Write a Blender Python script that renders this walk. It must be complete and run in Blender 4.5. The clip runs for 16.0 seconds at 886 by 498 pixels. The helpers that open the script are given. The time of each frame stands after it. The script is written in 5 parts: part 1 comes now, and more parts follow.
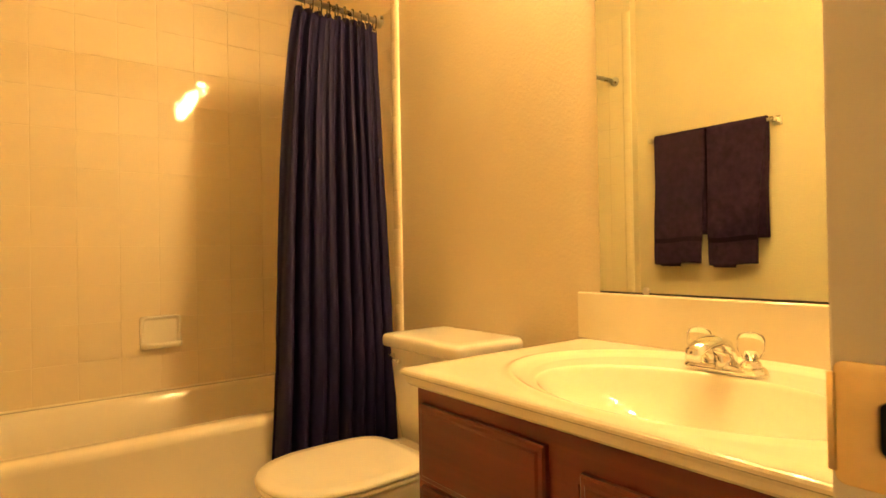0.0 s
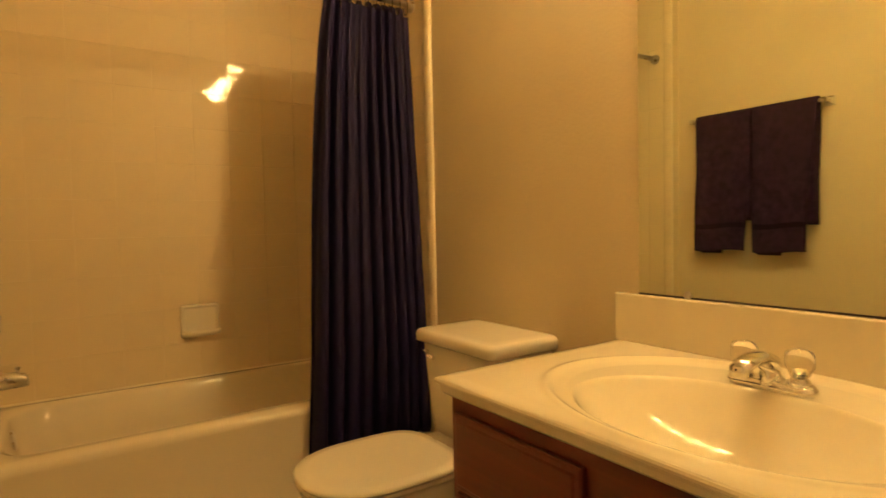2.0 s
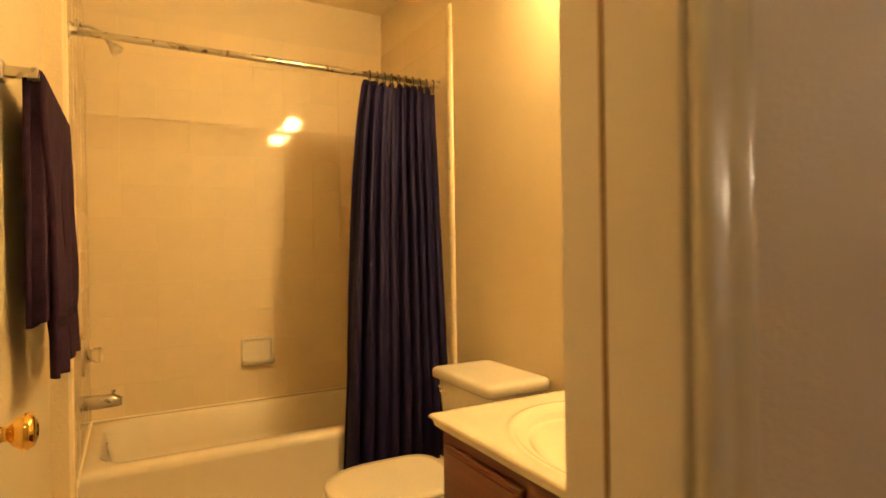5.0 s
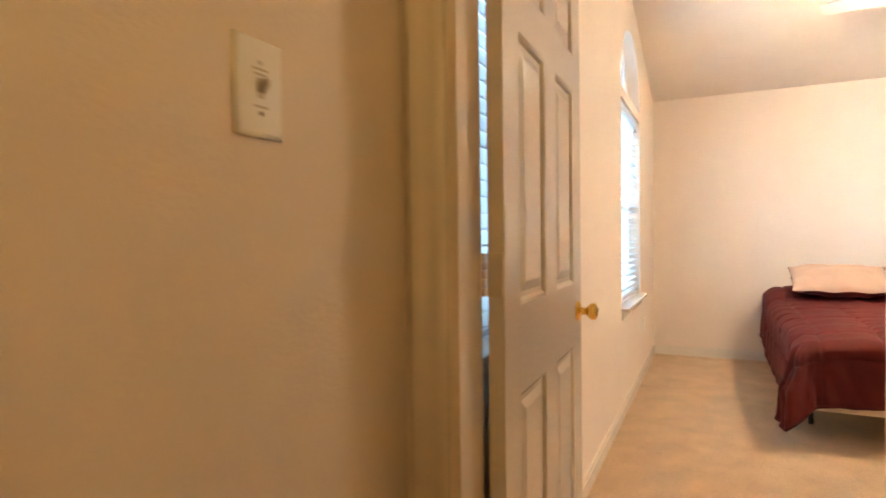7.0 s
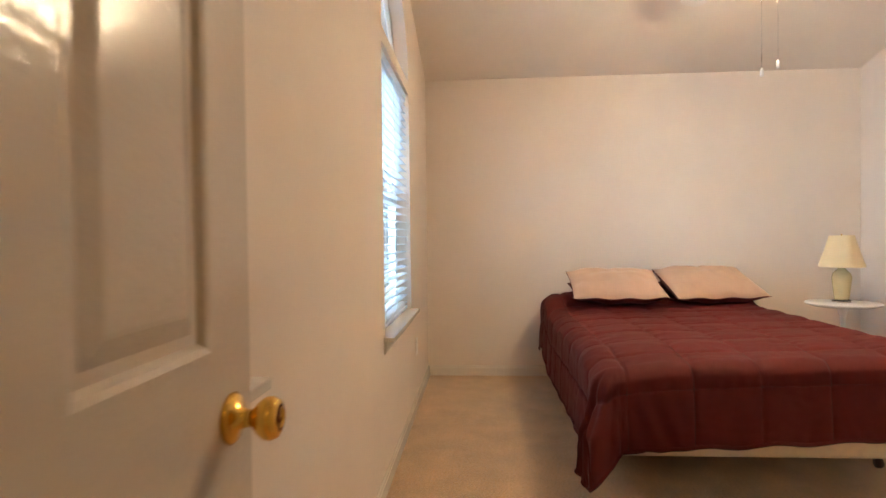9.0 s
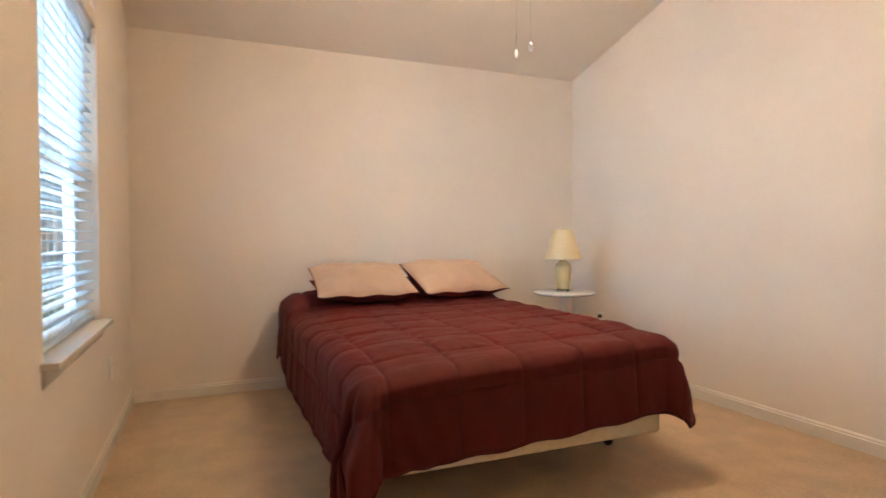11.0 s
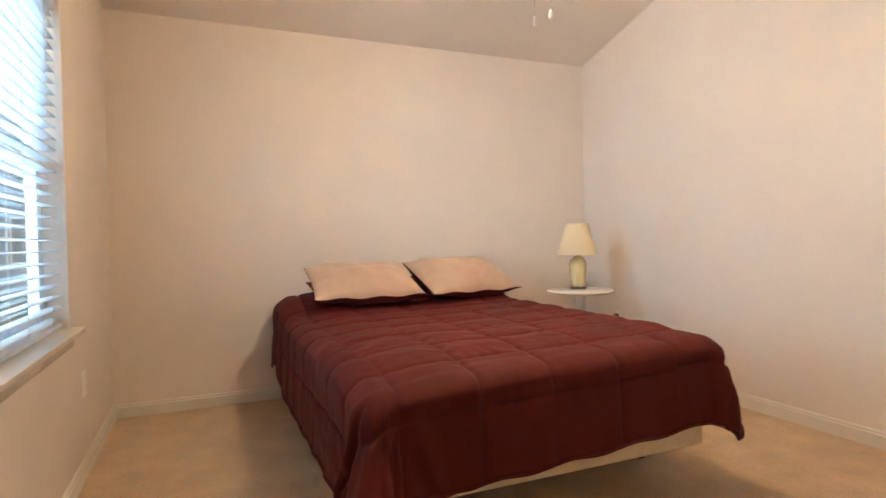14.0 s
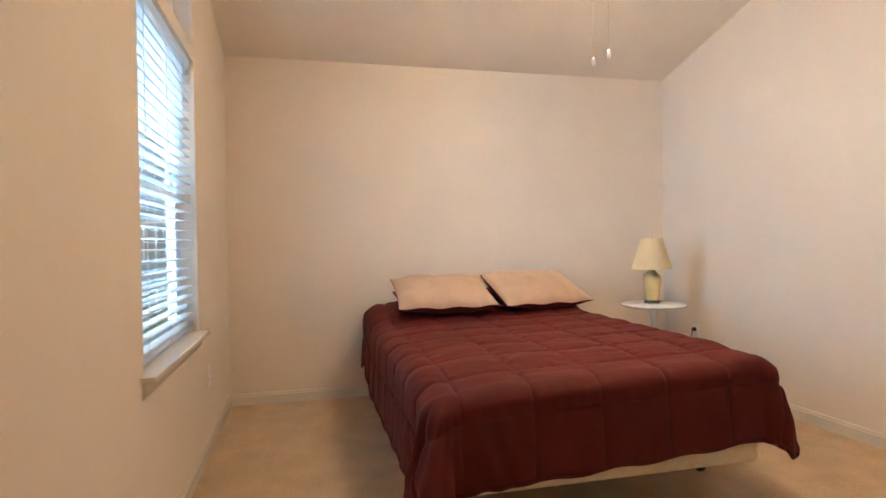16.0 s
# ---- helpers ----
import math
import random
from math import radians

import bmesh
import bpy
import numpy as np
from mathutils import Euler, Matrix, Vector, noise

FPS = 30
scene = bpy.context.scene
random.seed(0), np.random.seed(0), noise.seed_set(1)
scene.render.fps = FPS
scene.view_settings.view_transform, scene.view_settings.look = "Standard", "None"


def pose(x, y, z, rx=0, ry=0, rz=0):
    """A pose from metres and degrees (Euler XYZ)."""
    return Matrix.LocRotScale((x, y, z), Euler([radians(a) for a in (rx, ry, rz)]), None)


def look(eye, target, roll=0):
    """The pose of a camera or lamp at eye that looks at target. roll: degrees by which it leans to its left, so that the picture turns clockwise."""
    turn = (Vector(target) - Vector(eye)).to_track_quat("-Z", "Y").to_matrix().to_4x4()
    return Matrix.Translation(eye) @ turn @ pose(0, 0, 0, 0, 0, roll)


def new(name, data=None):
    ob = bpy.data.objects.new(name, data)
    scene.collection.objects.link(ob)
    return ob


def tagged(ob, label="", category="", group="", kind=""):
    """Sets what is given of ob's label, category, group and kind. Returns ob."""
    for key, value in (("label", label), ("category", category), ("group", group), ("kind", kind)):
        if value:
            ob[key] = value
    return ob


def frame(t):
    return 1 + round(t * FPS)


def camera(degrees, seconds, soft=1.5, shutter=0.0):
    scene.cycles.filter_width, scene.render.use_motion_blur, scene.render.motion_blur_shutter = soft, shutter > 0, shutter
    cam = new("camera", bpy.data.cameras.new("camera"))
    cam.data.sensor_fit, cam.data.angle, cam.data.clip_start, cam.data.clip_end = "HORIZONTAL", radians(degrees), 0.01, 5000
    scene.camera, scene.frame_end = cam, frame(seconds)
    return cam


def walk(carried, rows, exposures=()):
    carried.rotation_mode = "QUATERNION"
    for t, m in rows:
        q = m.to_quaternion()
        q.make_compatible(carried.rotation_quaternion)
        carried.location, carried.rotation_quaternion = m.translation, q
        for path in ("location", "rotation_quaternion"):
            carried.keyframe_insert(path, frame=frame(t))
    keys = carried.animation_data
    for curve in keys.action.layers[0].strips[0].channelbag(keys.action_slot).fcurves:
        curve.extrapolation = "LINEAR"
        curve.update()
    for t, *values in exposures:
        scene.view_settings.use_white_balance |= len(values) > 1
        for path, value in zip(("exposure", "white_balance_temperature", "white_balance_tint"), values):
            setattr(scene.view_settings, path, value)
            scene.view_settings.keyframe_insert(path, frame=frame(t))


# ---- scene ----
cam = camera(76.0, 16.0, 1.5, 0.5)
PATH = [
    (0, (0.606, 0.054, 0.983), (1.83, 1.636, 0.998), -1.0),
    (0.5, (0.607, 0.042, 0.982), (1.867, 1.595, 0.94), -1.3),
    (1, (0.607, 0.044, 0.989), (1.889, 1.578, 0.925), -1.3),
    (1.5, (0.619, 0.059, 1.029), (1.879, 1.61, 0.954), -1.3),
    (2, (0.617, 0.074, 1.062), (1.747, 1.722, 0.979), -1.2),
    (2.5, (0.621, 0.078, 1.11), (1.607, 1.815, 1.02), -1.1),
    (3, (0.612, 0.087, 1.153), (1.495, 1.879, 1.058), -0.9),
    (3.2, (0.63, 0.083, 1.151), (1.468, 1.897, 1.067), -0.8),
    (5.3, (0.542, -0.389, 1.197), (1.577, 1.322, 1.215), -0.9),
    (5.5, (0.516, -0.447, 1.184), (1.660, 1.193, 1.208), -0.9),
    (5.8, (0.503, -0.522, 1.168), (1.811, 0.991, 1.196), -1.1),
    (6, (0.497, -0.562, 1.158), (1.939, 0.822, 1.172), -0.9),
    (6.2, (0.515, -0.580, 1.158), (2.063, 0.684, 1.158), -0.9),
    (6.5, (0.580, -0.576, 1.160), (2.265, 0.501, 1.138), -1.0),
    (7, (0.808, -0.536, 1.154), (2.614, 0.322, 1.112), -0.7),
    (7.5, (1.07, -0.549, 1.157), (2.929, 0.186, 1.112), -0.7),
    (8, (1.364, -0.531, 1.156), (3.296, -0.016, 1.11), -0.7),
    (8.5, (1.665, -0.492, 1.178), (3.649, -0.241, 1.132), -0.6),
    (9, (1.978, -0.451, 1.13), (3.973, -0.323, 1.094), -0.7),
    (9.5, (2.252, -0.484, 1.117), (4.249, -0.381, 1.081), -0.7),
    (10, (2.344, -0.477, 1.103), (4.334, -0.678, 1.064), -0.3),
    (12.5, (2.707, -0.498, 0.997), (4.424, -1.525, 0.962), -1.2),
    (13, (2.754, -0.521, 0.989), (4.475, -1.54, 0.955), -1.1),
    (13.5, (2.781, -0.527, 1.011), (4.55, -1.459, 0.977), -1.1),
    (14, (2.777, -0.531, 1.023), (4.618, -1.311, 0.992), -1.2),
    (14.5, (2.768, -0.547, 1.039), (4.662, -1.188, 1.013), -1.1),
    (15, (2.739, -0.557, 1.06), (4.657, -1.122, 1.037), -1.0),
    (15.5, (2.664, -0.567, 1.089), (4.593, -1.094, 1.067), -0.9),
    (16, (2.48, -0.543, 1.109), (4.423, -1.015, 1.089), -0.9),]
EXPO = [(0.0, 0.3), (0.5, 0.0), (1.0, -0.15), (1.5, -0.4), (2.0, -0.6), (2.5, -0.4), (3.0, -0.2), (5.3, 0.18), (5.8, 0.48), (6.5, 0.86), (7.0, 0.82), (7.5, 0.74), (8.0, 0.50), (8.5, 0.32), (9.0, 0.06), (10.0, -0.02), (12.5, -0.02), (13.5, 0.0), (14.5, 0.14), (15.2, 0.12), (16.0, 0.0)]
walk(cam, [(t, look(eye, target, roll)) for t, eye, target, roll in PATH], EXPO)

# ---- world and light ----
world = bpy.data.worlds.new("world")
scene.world = world
world.use_nodes = True
wn = world.node_tree.nodes
sky = wn.new("ShaderNodeTexSky")
sky.sky_type = 'NISHITA'
sky.sun_disc = False
sky.sun_elevation, sky.sun_rotation = radians(45), radians(230)
wn["Background"].inputs[1].default_value = 0.15
world.node_tree.links.new(sky.outputs[0], wn["Background"].inputs[0])
sun = new("sun", bpy.data.lights.new("sun", 'SUN'))
sun.data.energy, sun.data.angle, sun.data.color = 2.5, radians(15), (1.0, 0.96, 0.9)
sun.matrix_world = look((0, 0, 10), (6, 5, 2))

BULB, FAN_GLOW, DAY, HALL_GLOW = 258.0, 330.0, 46.0, 12.0


def daylight(name, x, y, z, w, h, power):
    la = bpy.data.lights.new(name, 'AREA')
    la.shape, la.size, la.size_y, la.energy, la.color = 'RECTANGLE', w, h, power, (0.47, 0.73, 1.0)
    ob = new(name, la)
    ob.matrix_world = look((x, y, z), (x, y - 1, z))
    return ob


# ---- materials ----
def mat(name, color, rough=0.6, metal=0.0, var=0.06, scale=6.0, fine=0.0, fine_scale=200.0, coat=0.0, spec=0.5, fuzz=0.0, tile=False):
    """Principled material with colour variation at two scales and fine relief."""
    m = bpy.data.materials.new(name)
    m.use_nodes = True
    nt = m.node_tree
    n, l = nt.nodes, nt.links
    b = n["Principled BSDF"]
    b.inputs["Metallic"].default_value = metal
    b.inputs["Specular IOR Level"].default_value = spec
    b.inputs["Coat Weight"].default_value = coat
    b.inputs["Coat Roughness"].default_value = 0.08
    b.inputs["Sheen Weight"].default_value = fuzz
    tc = n.new("ShaderNodeTexCoord")
    big = n.new("ShaderNodeTexNoise")
    big.inputs["Scale"].default_value, big.inputs["Detail"].default_value = scale, 5
    l.new(tc.outputs["Object"], big.inputs["Vector"])
    ramp = n.new("ShaderNodeMapRange")
    ramp.inputs[1].default_value, ramp.inputs[2].default_value = 0.25, 0.75
    ramp.inputs[3].default_value, ramp.inputs[4].default_value = 1 - var, 1 + var
    l.new(big.outputs[0], ramp.inputs[0])
    mul = n.new("ShaderNodeMix")
    mul.data_type, mul.blend_type = 'RGBA', 'MULTIPLY'
    mul.inputs[0].default_value = 1
    mul.inputs[6].default_value = (*color, 1)
    l.new(ramp.outputs[0], mul.inputs[7])
    out = mul.outputs[2]
    if tile:
        info = n.new("ShaderNodeObjectInfo")
        r2 = n.new("ShaderNodeMapRange")
        r2.inputs[3].default_value, r2.inputs[4].default_value = 0.985, 1.015
        l.new(info.outputs["Random"], r2.inputs[0])
        m2 = n.new("ShaderNodeMix")
        m2.data_type, m2.blend_type = 'RGBA', 'MULTIPLY'
        m2.inputs[0].default_value = 1
        l.new(out, m2.inputs[6])
        l.new(r2.outputs[0], m2.inputs[7])
        out = m2.outputs[2]
    l.new(out, b.inputs["Base Color"])
    rr = n.new("ShaderNodeMapRange")
    rr.inputs[3].default_value, rr.inputs[4].default_value = rough * 0.85, min(1, rough * 1.15)
    l.new(big.outputs[0], rr.inputs[0])
    l.new(rr.outputs[0], b.inputs["Roughness"])
    if fine > 0:
        f = n.new("ShaderNodeTexNoise")
        f.inputs["Scale"].default_value, f.inputs["Detail"].default_value = fine_scale, 3
        l.new(tc.outputs["Object"], f.inputs["Vector"])
        bump = n.new("ShaderNodeBump")
        bump.inputs["Strength"].default_value, bump.inputs["Distance"].default_value = 1.0, fine
        l.new(f.outputs[0], bump.inputs["Height"])
        l.new(bump.outputs[0], b.inputs["Normal"])
    return m


def wood(name, dark, light, rough=0.35, axis='Y'):
    m = mat(name, (1, 1, 1), rough, coat=0.25)
    n, l = m.node_tree.nodes, m.node_tree.links
    tc = n.new("ShaderNodeTexCoord")
    mp = n.new("ShaderNodeMapping")
    mp.inputs["Scale"].default_value = {'X': (2, 30, 30), 'Y': (30, 2, 30), 'Z': (30, 30, 2)}[axis]
    t = n.new("ShaderNodeTexNoise")
    t.inputs["Scale"].default_value, t.inputs["Detail"].default_value, t.inputs["Distortion"].default_value = 1.5, 6, 0.6
    r = n.new("ShaderNodeValToRGB")
    r.color_ramp.elements[0].color, r.color_ramp.elements[1].color = (*dark, 1), (*light, 1)
    r.color_ramp.elements[0].position, r.color_ramp.elements[1].position = 0.3, 0.7
    l.new(tc.outputs["Object"], mp.inputs[0])
    l.new(mp.outputs[0], t.inputs["Vector"])
    l.new(t.outputs[0], r.inputs[0])
    l.new(r.outputs[0], n["Principled BSDF"].inputs["Base Color"])
    return m


def glow(name, color, strength):
    m = bpy.data.materials.new(name)
    m.use_nodes = True
    b = m.node_tree.nodes["Principled BSDF"]
    b.inputs["Base Color"].default_value = (0.9, 0.88, 0.82, 1)
    b.inputs["Emission Color"].default_value, b.inputs["Emission Strength"].default_value = (*color, 1), strength
    return m


def glass(name, color=(1, 1, 1), rough=0.0):
    m = bpy.data.materials.new(name)
    m.use_nodes = True
    b = m.node_tree.nodes["Principled BSDF"]
    b.inputs["Base Color"].default_value = (*color, 1)
    b.inputs["Transmission Weight"].default_value, b.inputs["Roughness"].default_value, b.inputs["IOR"].default_value = 1.0, rough, 1.45
    return m


M_BATH = mat("bath_wall_paint", (0.72, 0.61, 0.42), 0.5, var=0.04, scale=3, fine=0.0013, fine_scale=95)
M_WALL = mat("wall_paint", (0.757, 0.66, 0.57), 0.6, var=0.035, scale=2.5, fine=0.001, fine_scale=110)
M_CEIL = mat("ceiling_paint", (0.80, 0.72, 0.63), 0.8, var=0.03, scale=3, fine=0.002, fine_scale=90)
M_TRIM = mat("gloss_trim_paint", (0.74, 0.68, 0.60), 0.22, var=0.03, scale=8, fine=0.0002, fine_scale=60)
M_DOOR = mat("gloss_door_paint", (0.70, 0.62, 0.53), 0.2, var=0.03, scale=5, fine=0.0010, fine_scale=60)
M_TILE = mat("glazed_tile", (0.80, 0.675, 0.475), 0.022, var=0.02, scale=9, fine=0.0004, fine_scale=30, spec=0.38, tile=True)
M_GROUT = mat("grout", (0.86, 0.77, 0.60), 0.5, var=0.06, scale=20)
M_TUB = mat("enamel", (0.80, 0.72, 0.58), 0.12, var=0.02, scale=5)
M_CHINA = mat("vitreous_china", (0.82, 0.76, 0.64), 0.1, var=0.015, scale=5)
M_SEAT = mat("toilet_seat_plastic", (0.80, 0.74, 0.62), 0.22, var=0.015, scale=5)
M_MARBLE = mat("cultured_marble", (0.83, 0.75, 0.58), 0.09, var=0.03, scale=7)
M_CAB = wood("cherry_cabinet", (0.110, 0.013, 0.007), (0.160, 0.023, 0.011), 0.3, 'Y')
M_SEAM = mat("shaded_groove_brown", (0.30, 0.20, 0.10), 0.7, var=0.2, scale=12)
M_KICK = mat("dark_kick", (0.03, 0.015, 0.01), 0.6)
M_CURT = mat("navy_curtain", (0.009, 0.006, 0.042), 0.65, var=0.25, scale=14, fine=0.0006, fine_scale=300, spec=0.2)
M_TOWEL = mat("terry_towel", (0.034, 0.016, 0.044), 0.95, var=0.35, scale=30, fine=0.004, fine_scale=380, spec=0.1)
M_BAND = mat("woven_towel_band", (0.016, 0.007, 0.022), 0.85, var=0.15, scale=40, fine=0.0008, fine_scale=500, spec=0.08)
M_CHROME = mat("chrome", (0.82, 0.80, 0.78), 0.08, metal=1, var=0.02)
M_NICKEL = mat("brushed_nickel", (0.62, 0.58, 0.52), 0.28, metal=1, var=0.05, scale=30)
M_BRASS = mat("polished_brass", (0.86, 0.56, 0.13), 0.12, metal=1, var=0.05, scale=20)
M_STRIKE = mat("worn_brass_plate", (0.80, 0.60, 0.30), 0.3, metal=1, var=0.1, scale=30)
M_PAINTMET = mat("painted_hinge", (0.62, 0.54, 0.44), 0.35, var=0.06, scale=40)
M_DARK = mat("dark_hole", (0.01, 0.008, 0.008), 0.9)
M_MIRROR = mat("mirror_silver", (0.84, 0.90, 0.76), 0.0, metal=1, var=0.0)
M_ACRYL = glass("clear_acrylic", (0.97, 0.95, 0.9), 0.03)
M_PANE = glass("window_glass")
M_WHITE = mat("white_plastic", (0.82, 0.80, 0.78), 0.3, var=0.01)
M_ALMOND = mat("toggle_plastic", (0.58, 0.50, 0.41), 0.35, var=0.05)
M_VINYL = mat("window_vinyl", (0.82, 0.83, 0.84), 0.35, var=0.02)
M_BLIND = mat("blind_slat", (0.84, 0.85, 0.86), 0.4, var=0.02)
def sheer(m, share):
    """Lets part of the light through a thin plastic or cloth."""
    n, l = m.node_tree.nodes, m.node_tree.links
    tr, mx = n.new("ShaderNodeBsdfTranslucent"), n.new("ShaderNodeMixShader")
    tr.inputs[0].default_value = (0.85, 0.88, 0.9, 1)
    mx.inputs[0].default_value = share
    l.new(n["Principled BSDF"].outputs[0], mx.inputs[1])
    l.new(tr.outputs[0], mx.inputs[2])
    l.new(mx.outputs[0], n["Material Output"].inputs[0])


sheer(M_BLIND, 0.5)
M_CORD = mat("cord", (0.75, 0.73, 0.68), 0.8)
M_FLOORV = mat("bath_vinyl", (0.55, 0.46, 0.34), 0.35, var=0.1, scale=6)
M_WHITEP = mat("white_lacquer", (0.80, 0.76, 0.71), 0.25, var=0.02)
M_LAMPC = mat("ivory_ceramic", (0.68, 0.55, 0.30), 0.15, var=0.05, scale=20)
M_SHADE = mat("linen_shade", (0.78, 0.64, 0.40), 0.85, var=0.03, scale=10, fine=0.0006, fine_scale=500)
M_PINK = mat("blush_pillow_cotton", (0.53, 0.355, 0.25), 0.85, var=0.05, scale=7, fine=0.0005, fine_scale=500, fuzz=0.1)
M_BURG = mat("burgundy_cotton", (0.086, 0.0115, 0.0100), 0.7, var=0.12, scale=9, fine=0.0005, fine_scale=400, spec=0.15)
M_STITCH = mat("stitch_and_seam_shade", (0.042, 0.005, 0.005), 0.8, var=0.1, scale=40)
M_TAN = mat("comforter_lining", (0.36, 0.20, 0.14), 0.8, var=0.06)
M_SPRING = mat("box_spring_ticking", (0.72, 0.64, 0.48), 0.85, var=0.06, scale=30, fine=0.0006, fine_scale=300)
M_STEEL = mat("dark_steel", (0.05, 0.035, 0.03), 0.5, metal=0.6)
M_FANW = mat("fan_white", (0.78, 0.73, 0.66), 0.4, var=0.02)
M_BULB = glow("vanity_bulb", (1.0, 0.65, 0.235), BULB)
M_HALLG = glow("hall_lamp_glass", (1.0, 0.66, 0.23), HALL_GLOW)
M_FANG = glow("fan_lamp_glass", (1.0, 0.775, 0.50), FAN_GLOW * 0.45)
M_FANB = glow("fan_bulb", (1.0, 0.775, 0.50), FAN_GLOW * 3.0)
M_GRASS = mat("lawn", (0.06, 0.10, 0.03), 0.9, var=0.3, scale=3, fine=0.02, fine_scale=40)
M_SIDING = mat("siding", (0.22, 0.34, 0.43), 0.7, var=0.06)
M_PANE_FAR = mat("far_window_glass", (0.12, 0.18, 0.22), 0.05, var=0.02)
# treeline backdrop: the haze's brightness is emission in the material
M_HAZE_GLOW = glow("treeline_haze_glow", (0.50, 0.72, 0.95), 0.55)
M_ROOF = mat("roof_shingle", (0.10, 0.09, 0.09), 0.9, var=0.2, scale=12)


def carpet():
    m = mat("cut_pile_carpet", (0.60, 0.405, 0.235), 0.95, var=0.17, scale=5.5, fine=0.006, fine_scale=260, fuzz=0.3)
    n, l = m.node_tree.nodes, m.node_tree.links
    b = n["Principled BSDF"]
    base = b.inputs["Base Color"].links[0].from_socket
    tc = n.new("ShaderNodeTexCoord")
    f = n.new("ShaderNodeTexNoise")
    f.inputs["Scale"].default_value, f.inputs["Detail"].default_value = 90, 4
    l.new(tc.outputs["Object"], f.inputs["Vector"])
    r = n.new("ShaderNodeMapRange")
    r.inputs[1].default_value, r.inputs[2].default_value, r.inputs[3].default_value, r.inputs[4].default_value = 0.3, 0.7, 0.78, 1.14
    l.new(f.outputs[0], r.inputs[0])
    x = n.new("ShaderNodeMix")
    x.data_type, x.blend_type = 'RGBA', 'MULTIPLY'
    x.inputs[0].default_value = 1
    l.new(base, x.inputs[6])
    l.new(r.outputs[0], x.inputs[7])
    # vacuum strokes: patches of pile laid over one way or the other
    mp = n.new("ShaderNodeMapping")
    mp.inputs["Scale"].default_value, mp.inputs["Rotation"].default_value = (1.6, 4.2, 1.0), (0, 0, 0.5)
    st = n.new("ShaderNodeTexNoise")
    st.inputs["Scale"].default_value, st.inputs["Detail"].default_value, st.inputs["Distortion"].default_value = 1.3, 4, 0.8
    r2 = n.new("ShaderNodeMapRange")
    r2.inputs[1].default_value, r2.inputs[2].default_value, r2.inputs[3].default_value, r2.inputs[4].default_value = 0.35, 0.66, 0.955, 1.05
    l.new(tc.outputs["Object"], mp.inputs[0])
    l.new(mp.outputs[0], st.inputs["Vector"])
    l.new(st.outputs[0], r2.inputs[0])
    y = n.new("ShaderNodeMix")
    y.data_type, y.blend_type = 'RGBA', 'MULTIPLY'
    y.inputs[0].default_value = 1
    l.new(x.outputs[2], y.inputs[6])
    l.new(r2.outputs[0], y.inputs[7])
    l.new(y.outputs[2], b.inputs["Base Color"])
    return m


M_CARPET = carpet()


# ---- mesh helpers ----
def add_box(bm, x0, x1, y0, y1, z0, z1, bevel=0.0, seg=2):
    b2 = bmesh.new()
    bmesh.ops.create_cube(b2, size=1)
    for v in b2.verts:
        v.co = Vector(((x0 + x1) / 2 + v.co.x * (x1 - x0), (y0 + y1) / 2 + v.co.y * (y1 - y0), (z0 + z1) / 2 + v.co.z * (z1 - z0)))
    if bevel:
        bmesh.ops.bevel(b2, geom=b2.edges[:], offset=bevel, segments=seg, affect='EDGES', profile=0.5)
    return join(bm, b2)


def join(bm, other, m=None):
    """Copies the mesh other into bm and frees it."""
    if m:
        bmesh.ops.transform(other, matrix=m, verts=other.verts)
    idx = {v: bm.verts.new(v.co) for v in other.verts}
    for f in other.faces:
        try:
            nf = bm.faces.new([idx[v] for v in f.verts])
            nf.smooth = f.smooth
        except ValueError:
            pass
    other.free()
    return bm


def box(x0, x1, y0, y1, z0, z1, bevel=0.0, seg=2):
    return add_box(bmesh.new(), x0, x1, y0, y1, z0, z1, bevel, seg)


def lathe(profile, seg=32, m=None, squash=1.0):
    """Turned solid about z from (radius, z) pairs."""
    bm = bmesh.new()
    rings = []
    for r, z in profile:
        if r < 1e-5:
            rings.append([bm.verts.new((0, 0, z))])
        else:
            rings.append([bm.verts.new((r * math.cos(2 * math.pi * k / seg), squash * r * math.sin(2 * math.pi * k / seg), z)) for k in range(seg)])
    for a, b in zip(rings, rings[1:]):
        for k in range(seg):
            j = (k + 1) % seg
            if len(a) == 1 and len(b) > 1:
                bm.faces.new((a[0], b[k], b[j]))
            elif len(b) == 1 and len(a) > 1:
                bm.faces.new((a[k], a[j], b[0]))
            elif len(a) > 1:
                bm.faces.new((a[k], a[j], b[j], b[k]))
    for ring, flip in ((rings[0], True), (rings[-1], False)):
        if len(ring) > 1:
            bm.faces.new(ring[::-1] if flip else ring)
    for f in bm.faces:
        f.smooth = len(f.verts) < 5
    bmesh.ops.recalc_face_normals(bm, faces=bm.faces[:])
    if m:
        bmesh.ops.transform(bm, matrix=m, verts=bm.verts)
    return bm


